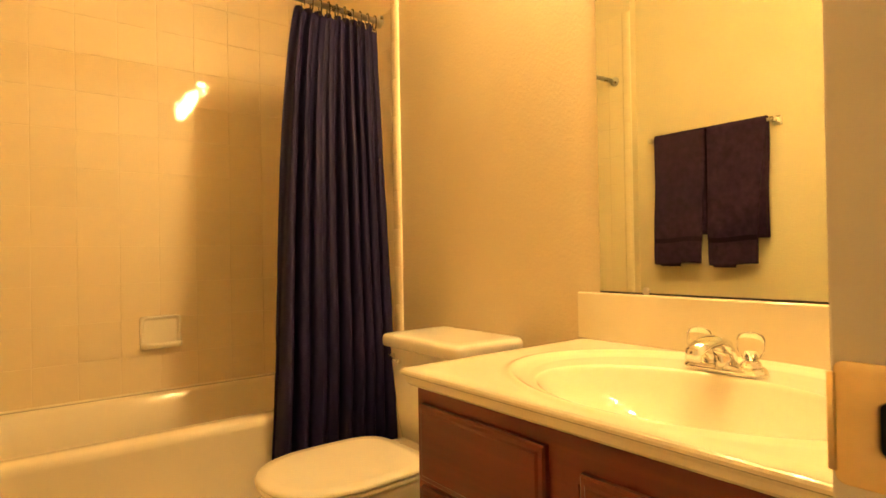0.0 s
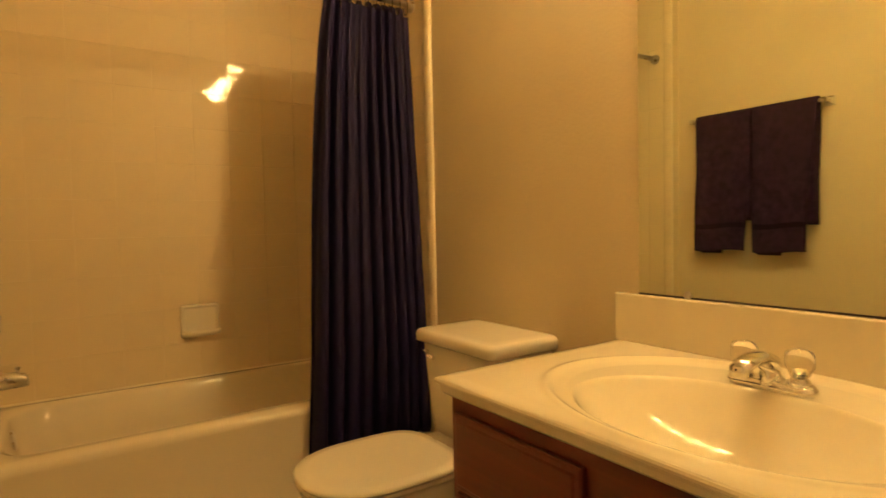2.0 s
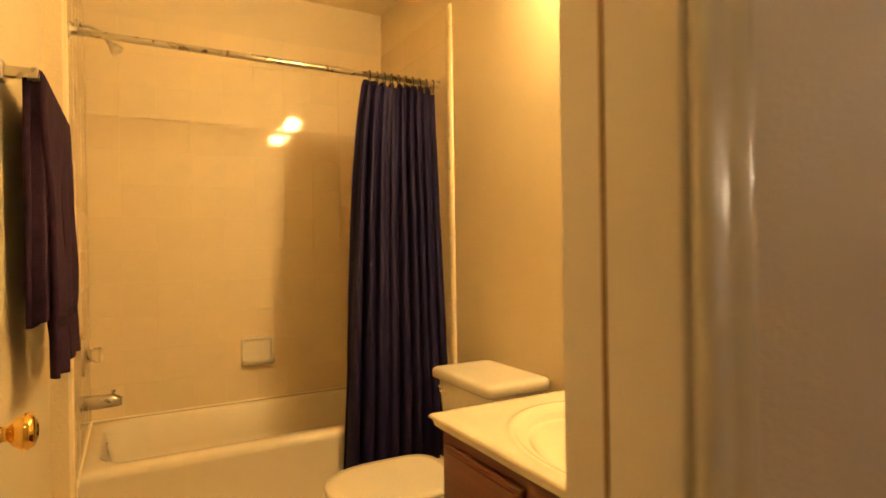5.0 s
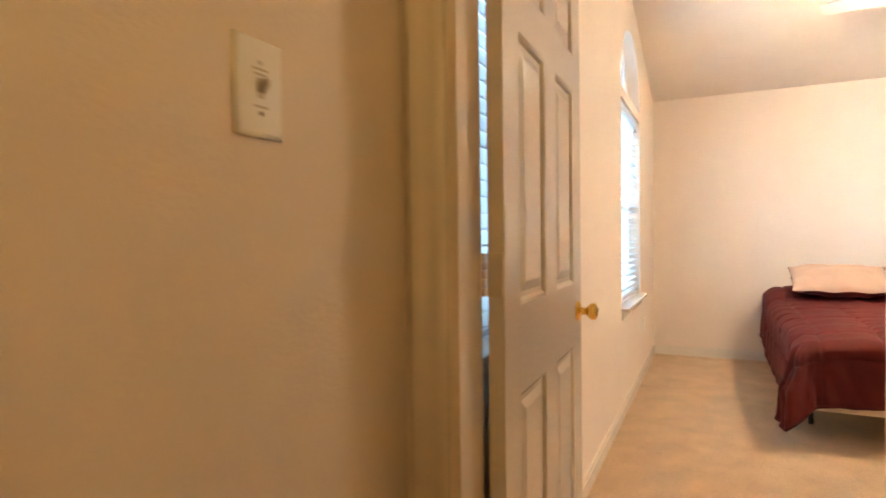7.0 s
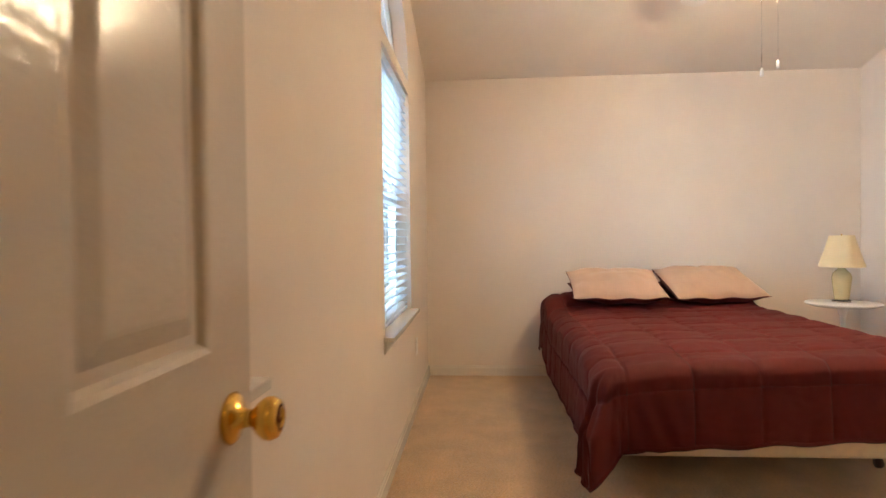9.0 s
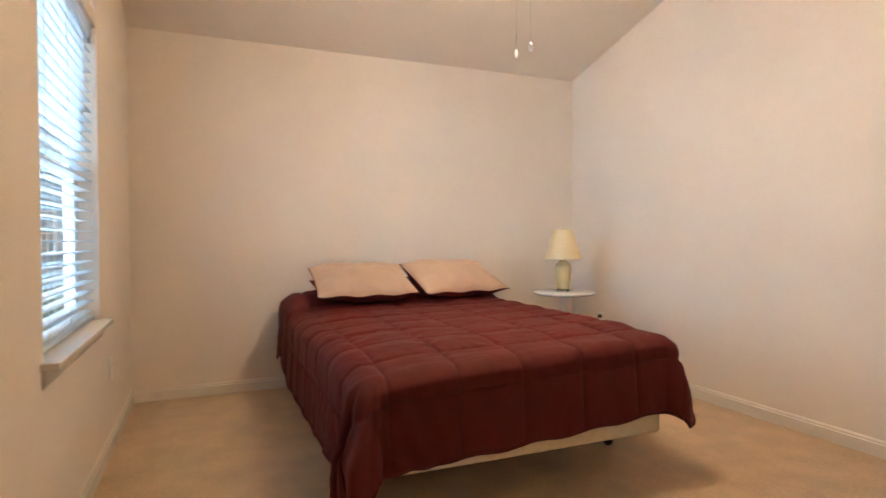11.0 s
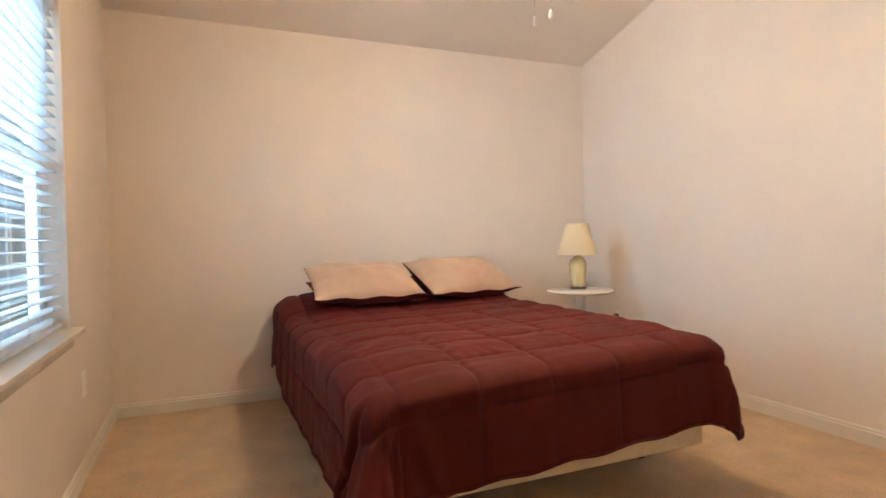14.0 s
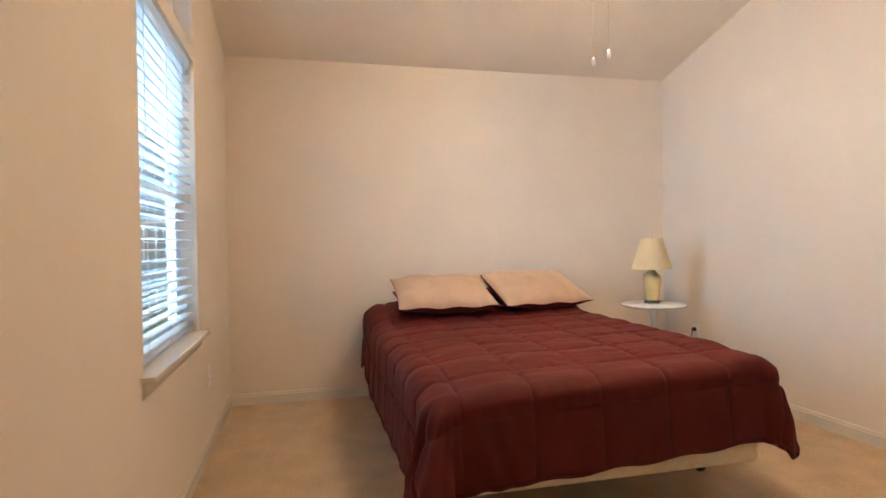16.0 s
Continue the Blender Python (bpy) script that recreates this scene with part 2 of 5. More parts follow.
def tube(points, r, seg=12, flat=1.0):
    """A round bar along points; r may be a list."""
    bm = bmesh.new()
    pts = [Vector(p) for p in points]
    rings = []
    for i, p in enumerate(pts):
        d = (pts[min(i + 1, len(pts) - 1)] - pts[max(i - 1, 0)]).normalized()
        up = Vector((0, 0, 1)) if abs(d.z) < 0.9 else Vector((0, 1, 0))
        a = d.cross(up).normalized()
        b = d.cross(a).normalized()
        rr = r[i] if isinstance(r, (list, tuple)) else r
        rings.append([bm.verts.new(p + a * rr * math.cos(2 * math.pi * k / seg) + b * rr * flat * math.sin(2 * math.pi * k / seg)) for k in range(seg)])
    for a, b in zip(rings, rings[1:]):
        for k in range(seg):
            f = bm.faces.new((a[k], a[(k + 1) % seg], b[(k + 1) % seg], b[k]))
            f.smooth = True
    bm.faces.new(rings[0])
    bm.faces.new(rings[-1][::-1])
    bmesh.ops.recalc_face_normals(bm, faces=bm.faces[:])
    return bm


def loft(rings, closed=True, caps=True):
    """Skin through rings of points."""
    bm = bmesh.new()
    vs = [[bm.verts.new(p) for p in ring] for ring in rings]
    n = len(vs[0])
    for a, b in zip(vs, vs[1:]):
        for k in range(n if closed else n - 1):
            f = bm.faces.new((a[k], a[(k + 1) % n], b[(k + 1) % n], b[k]))
            f.smooth = True
    if caps:
        bm.faces.new(vs[0])
        bm.faces.new(vs[-1][::-1])
    bmesh.ops.recalc_face_normals(bm, faces=bm.faces[:])
    return bm


def sheet(fn, nu, nv, thick=0.0):
    """A grid surface fn(u, v), u and v in 0..1, with an optional thickness."""
    bm = bmesh.new()
    g = [[bm.verts.new(fn(i / nu, j / nv)) for j in range(nv + 1)] for i in range(nu + 1)]
    for i in range(nu):
        for j in range(nv):
            f = bm.faces.new((g[i][j], g[i + 1][j], g[i + 1][j + 1], g[i][j + 1]))
            f.smooth = True
    if thick:
        bm.normal_update()
        bmesh.ops.solidify(bm, geom=bm.faces[:], thickness=thick)
        for f in bm.faces:
            f.smooth = True
    return bm


def mesh_of(name, bm, material):
    me = bpy.data.meshes.new(name)
    bm.to_mesh(me)
    bm.free()
    me.materials.append(material)
    return me


def part(name, bm, material, parent, label=""):
    ob = new(name, mesh_of(name, bm, material))
    ob.parent = parent
    if parent is not None:
        ob.matrix_parent_inverse = parent.matrix_basis.inverted()
    return tagged(ob, label)


def thing(name, at, label, category, group="", kind=""):
    """An Empty at the base of a thing, to parent its parts."""
    e = new(name)
    e.empty_display_size = 0.05
    e.matrix_basis = Matrix.Translation(at)
    return tagged(e, label, category, group, kind)


def solid(name, bm, material, label, category, group="", kind=""):
    """A thing that is one mesh."""
    return tagged(new(name, mesh_of(name, bm, material)), label, category, group, kind)


def wall(name, boxes, material, label):
    bm = bmesh.new()
    for b in boxes:
        add_box(bm, *b)
    return solid(name, bm, material, label, "wall", kind="structure")


def rot_at(point, rx=0, ry=0, rz=0):
    return pose(*point, rx, ry, rz)

# ---- structure ----
PLX = 0.335
BL, BR, BY0, BY1, BZ = 0.385, 1.905, 0.175, 2.852, 2.58
HY, HX, BX = 0.01, 1.782, 1.90
WY, HEADX, RY, EY, EX = -0.02, 6.65, -3.452, -0.95, 2.66
SLOPE, LOW, FLATX = 0.27, 2.43, 3.3
TOP = LOW + SLOPE * (HEADX - FLATX)


def ceil_z(x):
    return LOW + SLOPE * (HEADX - max(x, FLATX))


solid("floor_bedroom", box(2.54, 6.77, -3.57, 0.03, -0.1, 0.0), M_CARPET, "beige cut-pile carpet with vacuum tracks", "floor", kind="structure")
solid("floor_hall", box(-1.02, 2.54, -1.12, 0.03, -0.1, 0.0), M_CARPET, "beige cut-pile hall carpet", "floor", kind="structure")
solid("floor_bathroom", box(0.215, 2.02, 0.03, 2.97, -0.1, -0.004), M_FLOORV, "tan vinyl bathroom floor", "floor", kind="structure")
wall("wall_hall", [(1.001, HX, HY, BY0, 0, BZ), (-0.9, 0.324, HY, BY0, 0, BZ), (0.324, 1.001, HY, BY0, 2.046, BZ)], M_WALL, "cream painted hall wall beside the bathroom door")
wall("wall_bath_left", [(BL - 0.17, PLX, BY0, 1.92, 0, BZ), (BL - 0.17, BL, 1.92, 2.97, 0, BZ)], M_BATH, "warm cream textured bathroom wall with towel bar")
wall("wall_bath_mirror", [(BR, 2.02, 0.12, 2.97, 0, BZ)], M_BATH, "warm cream textured bathroom wall behind vanity and toilet")
wall("wall_bath_back", [(BL, BR, BY1, 2.97, 0, BZ)], M_BATH, "bathroom wall behind the tub, tiled below")
wall("wall_door", [(HX, BX, -0.105, HY + 0.02, 0, TOP), (HX, BX, -1.35, -0.87, 0, TOP), (HX, BX, -0.87, -0.105, 2.06, TOP)], M_WALL, "cream wall round the bedroom door")
wall("wall_entry", [(BX, EX, EY - 0.12, EY, 0, TOP)], M_WALL, "cream entry wall with a light switch")
wall("wall_closet", [(EX - 0.12, EX, RY, EY - 0.12, 0, TOP)], M_WALL, "cream closet wall")
wall("wall_head", [(HEADX, HEADX + 0.12, -3.57, 0.12, 0, LOW + 0.02)], M_WALL, "cream wall behind the head of the bed")
# both walls stay out of view: guessed, set close to bounce more light
wall("wall_hall_end", [(-1.02, -0.9, -1.12, BY0, 0, BZ)], M_WALL, "unseen cream hall end wall, set close to bounce light")
wall("wall_hall_back", [(-0.9, HX, -1.12, -1.0, 0, BZ)], M_WALL, "unseen cream hall back wall, set close to bounce light")


def gable_wall(name, y0, y1, x0, x1, label, holes=()):
    """A wall along x whose top follows the ceiling; holes: (x0, x1, z0, z1, divider, rise) with an arch above when rise > 0."""
    bm = bmesh.new()
    cuts = {x0, x1, FLATX}
    for a, b, z0, z1, zd, rise in holes:
        cuts |= {a + (b - a) * (0.5 - 0.5 * math.cos(math.pi * k / 24)) for k in range(25)} if rise else {a, b}
    xs = sorted(c for c in cuts if x0 <= c <= x1)

    def prism(a, b, la, lb, ta, tb):
        v = [bm.verts.new(p) for p in ((a, y0, la), (b, y0, lb), (b, y1, lb), (a, y1, la), (a, y0, ta), (b, y0, tb), (b, y1, tb), (a, y1, ta))]
        for f in ((0, 3, 2, 1), (4, 5, 6, 7), (0, 1, 5, 4), (1, 2, 6, 5), (2, 3, 7, 6), (3, 0, 4, 7)):
            bm.faces.new([v[i] for i in f])
    for a, b in zip(xs, xs[1:]):
        mid = (a + b) / 2
        h = next((h for h in holes if h[0] < mid < h[1]), None)
        ta, tb = ceil_z(a) + 0.02, ceil_z(b) + 0.02
        if h is None:
            prism(a, b, 0, 0, ta, tb)
            continue
        hx, hw = (h[0] + h[1]) / 2, (h[1] - h[0]) / 2
        prism(a, b, 0, 0, h[2], h[2])
        if h[5]:
            prism(a, b, h[3], h[3], h[4], h[4])
            arch = [h[4] + h[5] * math.sqrt(max(0, 1 - ((x - hx) / hw) ** 2)) for x in (a, b)]
            prism(a, b, *arch, ta, tb)
        else:
            prism(a, b, h[3], h[3], ta, tb)
    bmesh.ops.remove_doubles(bm, verts=bm.verts[:], dist=1e-5)
    return solid(name, bm, M_WALL, label, "wall", kind="structure")


W2 = (4.52, 5.51, 0.69, 2.03, 2.10, 0.47)
W1 = (1.985, 2.948, 0.88, 2.07, 0, 0)
gable_wall("wall_window", WY, 0.12, BX, HEADX, "cream wall with a tall arched window and a second window", (W1, W2))
gable_wall("wall_right", RY - 0.12, RY, EX - 0.12, HEADX, "plain cream bedroom wall")


def slab(name, pts, material, label):
    """Ceiling slab from (x, z) pairs, between two y."""
    bm = bmesh.new()
    y0, y1 = -3.57, 0.12
    rings = [[(x, y0, z), (x, y1, z), (x, y1, z + 0.12), (x, y0, z + 0.12)] for x, z in pts]
    join(bm, loft(rings))
    for f in bm.faces:
        f.smooth = False
    return solid(name, bm, material, label, "ceiling", kind="structure")


slab("ceiling_bedroom", [(BX - 0.115, TOP), (FLATX, TOP), (HEADX + 0.12, LOW - SLOPE * 0.12)], M_CEIL, "vaulted white textured ceiling")
solid("ceiling_bathroom", box(0.215, 2.02, HY, 2.97, BZ, BZ + 0.1), M_BATH, "cream bathroom ceiling", "ceiling", kind="structure")
solid("ceiling_hall", box(-1.02, HX, -1.12, HY, 2.44, 2.6), M_CEIL, "white hall ceiling", "ceiling", kind="structure")


def baseboard(p0, p1, normal):
    """Moulded baseboard from p0 to p1 (x, y), facing normal."""
    prof = [(0, 0), (0.013, 0), (0.013, 0.062), (0.009, 0.066), (0.009, 0.074), (0.004, 0.083), (0, 0.083)]
    nx, ny = normal
    bm = loft([[(p[0] + nx * d, p[1] + ny * d, z) for d, z in prof] for p in (p0, p1)])
    for f in bm.faces:
        f.smooth = False
    return solid("baseboard", bm, M_TRIM, "glossy cream painted wooden baseboard", "baseboard", kind="structure")


baseboard((BX, WY), (HEADX, WY), (0, -1))
baseboard((HEADX, WY - 0.013), (HEADX, RY + 0.013), (-1, 0))
baseboard((EX, RY), (HEADX, RY), (0, 1))
baseboard((BX + 0.001, EY), (EX, EY), (0, 1))
baseboard((EX, RY + 0.013), (EX, EY - 0.001), (1, 0))
baseboard((1.06, HY), (HX, HY), (0, -1))
baseboard((BR, 1.11), (BR, 1.99), (-1, 0))


def casing_strip(name, a, b, out, side, wide=1.0, material=M_TRIM):
    """Moulded casing board between two points; out: wall normal, side: direction from the opening outwards."""
    prof = [(0, 0), (0, 0.010), (0.006, 0.014), (0.016, 0.015), (0.022, 0.011), (0.040, 0.013), (0.056, 0.018), (0.062, 0.016), (0.064, 0)]
    out, side = Vector(out), Vector(side)
    bm = loft([[Vector(p) + side * s * wide + out * d for s, d in prof] for p in (a, b)])
    return solid(name, bm, material, "glossy cream painted door casing", "trim", kind="structure")


def door_frame(x0, x1, axis, face0, face1, height, stop, proud=0.011):
    """Jambs, stop and casings of a doorway. axis 'y': wall faces along y, opening from x0 to x1."""
    def bx(a0, a1, b0, b1, z0, z1):
        return (a0, a1, b0, b1, z0, z1) if axis == 'y' else (b0, b1, a0, a1, z0, z1)
    obs = []
    for q0, q1, s0, s1 in ((x0 - 0.018, x0, x0, x0 + proud), (x1, x1 + 0.018, x1 - proud, x1)):
        bm = box(*bx(q0, q1, face0 - 0.003, face1 + 0.003, 0, height + 0.015), 0.002)
        add_box(bm, *bx(s0, s1, *stop, 0, height), 0.003)
        obs.append(solid("door_jamb", bm, M_TRIM, "glossy cream painted door jamb with stop", "trim", kind="structure"))
    bm = box(*bx(x0, x1, face0 - 0.003, face1 + 0.003, height, height + 0.016), 0.002)
    add_box(bm, *bx(x0 + proud, x1 - proud, *stop, height - proud, height), 0.003)
    obs.append(solid("door_head_jamb", bm, M_TRIM, "glossy cream painted head jamb", "trim", kind="structure"))
    return obs


# bathroom doorway
JX0, JX1 = 0.342, 0.983
door_frame(JX0, JX1, 'y', HY, BY0, 2.03, (0.012, 0.098), 0.016)
casing_strip("door_casing", (JX1 - 0.009, HY, 0), (JX1 - 0.009, HY, 2.1), (0, -1, 0), (1, 0, 0))
casing_strip("door_casing", (JX0 - 0.004, HY, 0), (JX0 - 0.004, HY, 2.1), (0, -1, 0), (-1, 0, 0))
casing_strip("door_casing", (JX0 - 0.06, HY, 2.036), (JX1 + 0.06, HY, 2.036), (0, -1, 0), (0, 0, 1))
# proud brown strip: its colour paints the shade of the groove beside the stop
solid("stop_seam", box(JX1 - 0.0165, JX1 - 0.001, 0.097, 0.1035, 0, 2.012, 0.001), M_SEAM, "brown strip painting the shaded groove beside the door stop", "trim", kind="structure")
# bedroom doorway
DY0, DY1 = -0.855, -0.087
door_frame(DY0, DY1, 'x', HX, BX, 2.045, (1.805, 1.855))
casing_strip("door_casing", (HX, DY1 + 0.004, 0), (HX, DY1 + 0.004, 2.11), (-1, 0, 0), (0, 1, 0), 1.2)
casing_strip("door_casing", (HX, DY0 - 0.004, 0), (HX, DY0 - 0.004, 2.11), (-1, 0, 0), (0, -1, 0))
casing_strip("door_casing", (HX, DY0 - 0.06, 2.05), (HX, DY1 + 0.06, 2.05), (-1, 0, 0), (0, 0, 1))


def make_knob(parent):
    """Brass knob on a door face; points along local -y."""
    axis = pose(0, 0, 0, 90, 0, 0)
    kn = part("knob", lathe([(0, 0), (0.032, 0), (0.033, 0.004), (0.028, 0.009), (0.014, 0.012), (0.011, 0.024), (0.012, 0.030), (0.020, 0.036), (0.027, 0.046), (0.0275, 0.054), (0.023, 0.062), (0.013, 0.066), (0.011, 0.064), (0, 0.064)], 36, axis), M_BRASS, parent, "polished brass door knob")
    return kn


def panel_door(name, w, h, m, label, knob_z, hinge_z):
    """Six-panel moulded door: local x from the hinge, y through the leaf, z up."""
    t = 0.035
    d = thing(name, (0, 0, 0), label, "door", kind="structure")
    s, ms = 0.110 * w / 0.78, 0.112 * w / 0.78
    ca = (s, (w - ms) / 2)
    cb = ((w + ms) / 2, w - s)
    rows = ((0.235, 0.80), (1.000, 1.610), (1.722, h - 0.115))
    bm = bmesh.new()
    for a, b in ((0, s), (ca[1], cb[0]), (cb[1], w)):
        add_box(bm, a, b, 0, t, 0.012, h)
    zs = [0.012] + [z for r in rows for z in r] + [h]
    for c in (ca, cb):
        for z0, z1 in zip(zs[::2], zs[1::2]):
            add_box(bm, c[0], c[1], 0, t, z0, z1)
    part("leaf", bm, M_DOOR, d)
    for c in (ca, cb):
        for z0, z1 in rows:
            pm = bmesh.new()
            for sgn in (0, 1):
                def yy(q):
                    return q if sgn == 0 else t - q
                rings = []
                for inset, depth in ((0, 0.0), (0.007, 0.003), (0.013, 0.0105), (0.026, 0.0105), (0.048, 0.003), (0.053, 0.0025)):
                    rings.append([(c[0] + inset, yy(depth), z0 + inset), (c[1] - inset, yy(depth), z0 + inset), (c[1] - inset, yy(depth), z1 - inset), (c[0] + inset, yy(depth), z1 - inset)])
                b2 = loft(rings, caps=False)
                b2.verts.ensure_lookup_table()
                b2.faces.new(b2.verts[-4:])
                for f in b2.faces:
                    f.smooth = False
                join(pm, b2)
            bmesh.ops.recalc_face_normals(pm, faces=pm.faces[:])
            part("panel", pm, M_DOOR, d)
    k = make_knob(d)
    k.matrix_basis = pose(w - 0.066, 0, knob_z)
    k2 = make_knob(d)
    k2.matrix_basis = pose(w - 0.066, t, knob_z, 0, 0, 180)
    bpy.data.objects.remove(k2) if name == "door_1" else None
    for z in hinge_z:
        hb = box(-0.004, 0.0005, 0.002, 0.036, z - 0.045, z + 0.045, 0.001)
        add_box(hb, -0.010, -0.006, 0.050, 0.061, z - 0.045, z + 0.045, 0.001)
        for q in range(5):
            join(hb, lathe([(0, 0.0004), (0.0072, 0.0004), (0.0078, 0.0012), (0.0078, 0.0164), (0.0072, 0.0172), (0, 0.0172)], 14, pose(-0.006, 0.044, z - 0.045 + q * 0.018)))
        part("hinge", hb, M_PAINTMET, d, "painted-over butt hinge")
    d.matrix_basis = m
    return d


panel_door("door_1", 0.825, 2.03, pose(1.912, -0.150, 0, 0, 0, 1.1), "open glossy cream six-panel door with brass knob", 0.907, (0.25, 1.075, 1.82))
bath_door = panel_door("door_2", 0.635, 2.02, pose(0.379, 0.187, 0, 0, 0, 90), "cream six-panel bathroom door folded against the wall", 0.925, (0.25, 1.05, 1.8))

# strike plate on the bathroom jamb
sp = thing("strike_plate", (JX1, 0.15, 0.88), "worn brass strike plate on the bathroom door jamb", "strike plate")


def plate_ring(y0, y1, z0, z1, r, x, n=6):
    pts = []
    for cy, cz, k0 in ((y1 - r, z1 - r, 0), (y0 + r, z1 - r, 1), (y0 + r, z0 + r, 2), (y1 - r, z0 + r, 3)):
        for k in range(n + 1):
            th = math.pi / 2 * (k0 + k / n)
            pts.append((x, cy + r * math.cos(th), cz + r * math.sin(th)))
    return pts


HOLE = (0.133, 0.154, 0.868, 0.898)
rings = [plate_ring(0.126, 0.176, 0.848, 0.918, 0.006, JX1 + 0.001), plate_ring(0.126, 0.176, 0.848, 0.918, 0.006, JX1 - 0.0014), plate_ring(0.127, 0.175, 0.849, 0.917, 0.0055, JX1 - 0.0022), plate_ring(HOLE[0] - 0.001, HOLE[1] + 0.001, HOLE[2] - 0.001, HOLE[3] + 0.001, 0.005, JX1 - 0.0022), plate_ring(*HOLE, 0.0045, JX1 - 0.0016), plate_ring(*HOLE, 0.0045, JX1 - 0.0006)]
part("plate", loft(rings, caps=False), M_STRIKE, sp)
part("lip", loft([[(JX1 - 0.0022 + dx, y, z) for z, dx in ((0.855, 0), (0.911, 0), (0.911, 0.002), (0.855, 0.002))] for y, dx in ((0.1745, 0), (0.1765, 0.0003), (0.178, 0.0012), (0.179, 0.003))]), M_STRIKE, sp)
part("latch_hole", loft([plate_ring(*HOLE, 0.0045, JX1 - 0.0007), plate_ring(*HOLE, 0.0045, JX1 - 0.0004)]), M_DARK, sp, "dark latch hole")
for z in (0.856, 0.908):
    s = part("screw", lathe([(0, 0), (0.0046, 0), (0.0042, 0.0010), (0.002, 0.0013), (0, 0.0013)], 18, pose(JX1 - 0.002, 0.146, z, 0, -90, 0)), M_STRIKE, sp)
    cr = box(JX1 - 0.0036, JX1 - 0.0030, 0.1434, 0.1486, z - 0.0006, z + 0.0006)
    join(cr, box(JX1 - 0.0035, JX1 - 0.0030, 0.1454, 0.1466, z - 0.0026, z + 0.0026))
    part("cross_slot", cr, M_DARK, s, "dark cross-shaped slot")


# ---- windows ----
def make_window(name, hole, label):
    x0, x1, z0, z1, zd, rise = hole
    e = thing(name, ((x0 + x1) / 2, 0.08, z0), label, "window", kind="structure")
    fy0, fy1, fw = 0.062, 0.112, 0.035
    bm = bmesh.new()
    for a in ((x0, x0 + fw, z0, z1), (x1 - fw, x1, z0, z1), (x0 + fw, x1 - fw, z0, z0 + fw), (x0 + fw, x1 - fw, z1 - fw, z1)):
        add_box(bm, a[0], a[1], fy0, fy1, a[2], a[3], 0.004)
    fr = part("window_frame", bm, M_VINYL, e)
    zm = (z0 + z1) / 2 - 0.01
    for yb, za, zb in ((0.072, z0 + fw, zm + 0.02), (0.092, zm - 0.02, z1 - fw)):
        s = bmesh.new()
        a0, a1, q = x0 + fw, x1 - fw, 0.03
        for a in ((a0, a0 + q, za, zb), (a1 - q, a1, za, zb), (a0 + q, a1 - q, za, za + q + 0.008), (a0 + q, a1 - q, zb - q - 0.008, zb)):
            add_box(s, a[0], a[1], yb - 0.009, yb + 0.009, a[2], a[3], 0.003)
        sash = part("sash", s, M_VINYL, e)
        p = part("pane", box(a0 + q, a1 - q, yb - 0.0015, yb + 0.0015, za + q, zb - q), M_PANE, sash, "clear glass pane")
        p.visible_shadow = False
    if rise:
        cx, r = (x0 + x1) / 2, (x1 - x0) / 2
        n = 40
        rings = []
        for k in range(n + 1):
            th = math.pi * k / n
            ring = []
            for q, y in ((0, fy0), (0, fy1), (fw, fy1), (fw, fy0)):
                ring.append((cx - (r - q) * math.cos(th), y, zd + max(0.0, (rise - q)) * math.sin(th)))
            rings.append(ring)
        ar = loft(rings)
        add_box(ar, x0 + fw, x1 - fw, fy0, fy1, zd, zd + fw, 0.003)
        af = part("arch_frame", ar, M_VINYL, e)
        g = bmesh.new()
        for y in (0.086, 0.089):
            g.faces.new([g.verts.new((cx - (r - fw) * math.cos(math.pi * k / n), y, zd + (rise - fw) * math.sin(math.pi * k / n))) for k in range(n + 1)])
        p = part("pane", g, M_PANE, af, "clear arched glass pane")
        p.visible_shadow = False
    sb = box(x0 - 0.04, x1 + 0.04, WY - 0.05, 0.062, z0 - 0.02, z0 + 0.002, 0.004)
    part("window_sill", sb, M_TRIM, e, "glossy cream wooden stool")
    prof = [(0, 0), (0.016, 0), (0.012, -0.02), (0.012, -0.035), (0.007, -0.055), (0, -0.06)]
    ap = loft([[(x, WY - d, z0 - 0.02 + z) for d, z in prof] for x in (x0 - 0.025, x1 + 0.025)])
    part("apron", ap, M_TRIM, e)
    return e


make_window("window_1", W1, "white vinyl sash window with closed blinds behind the door")
make_window("window_2", W2, "tall white double-hung window with an arched top light")


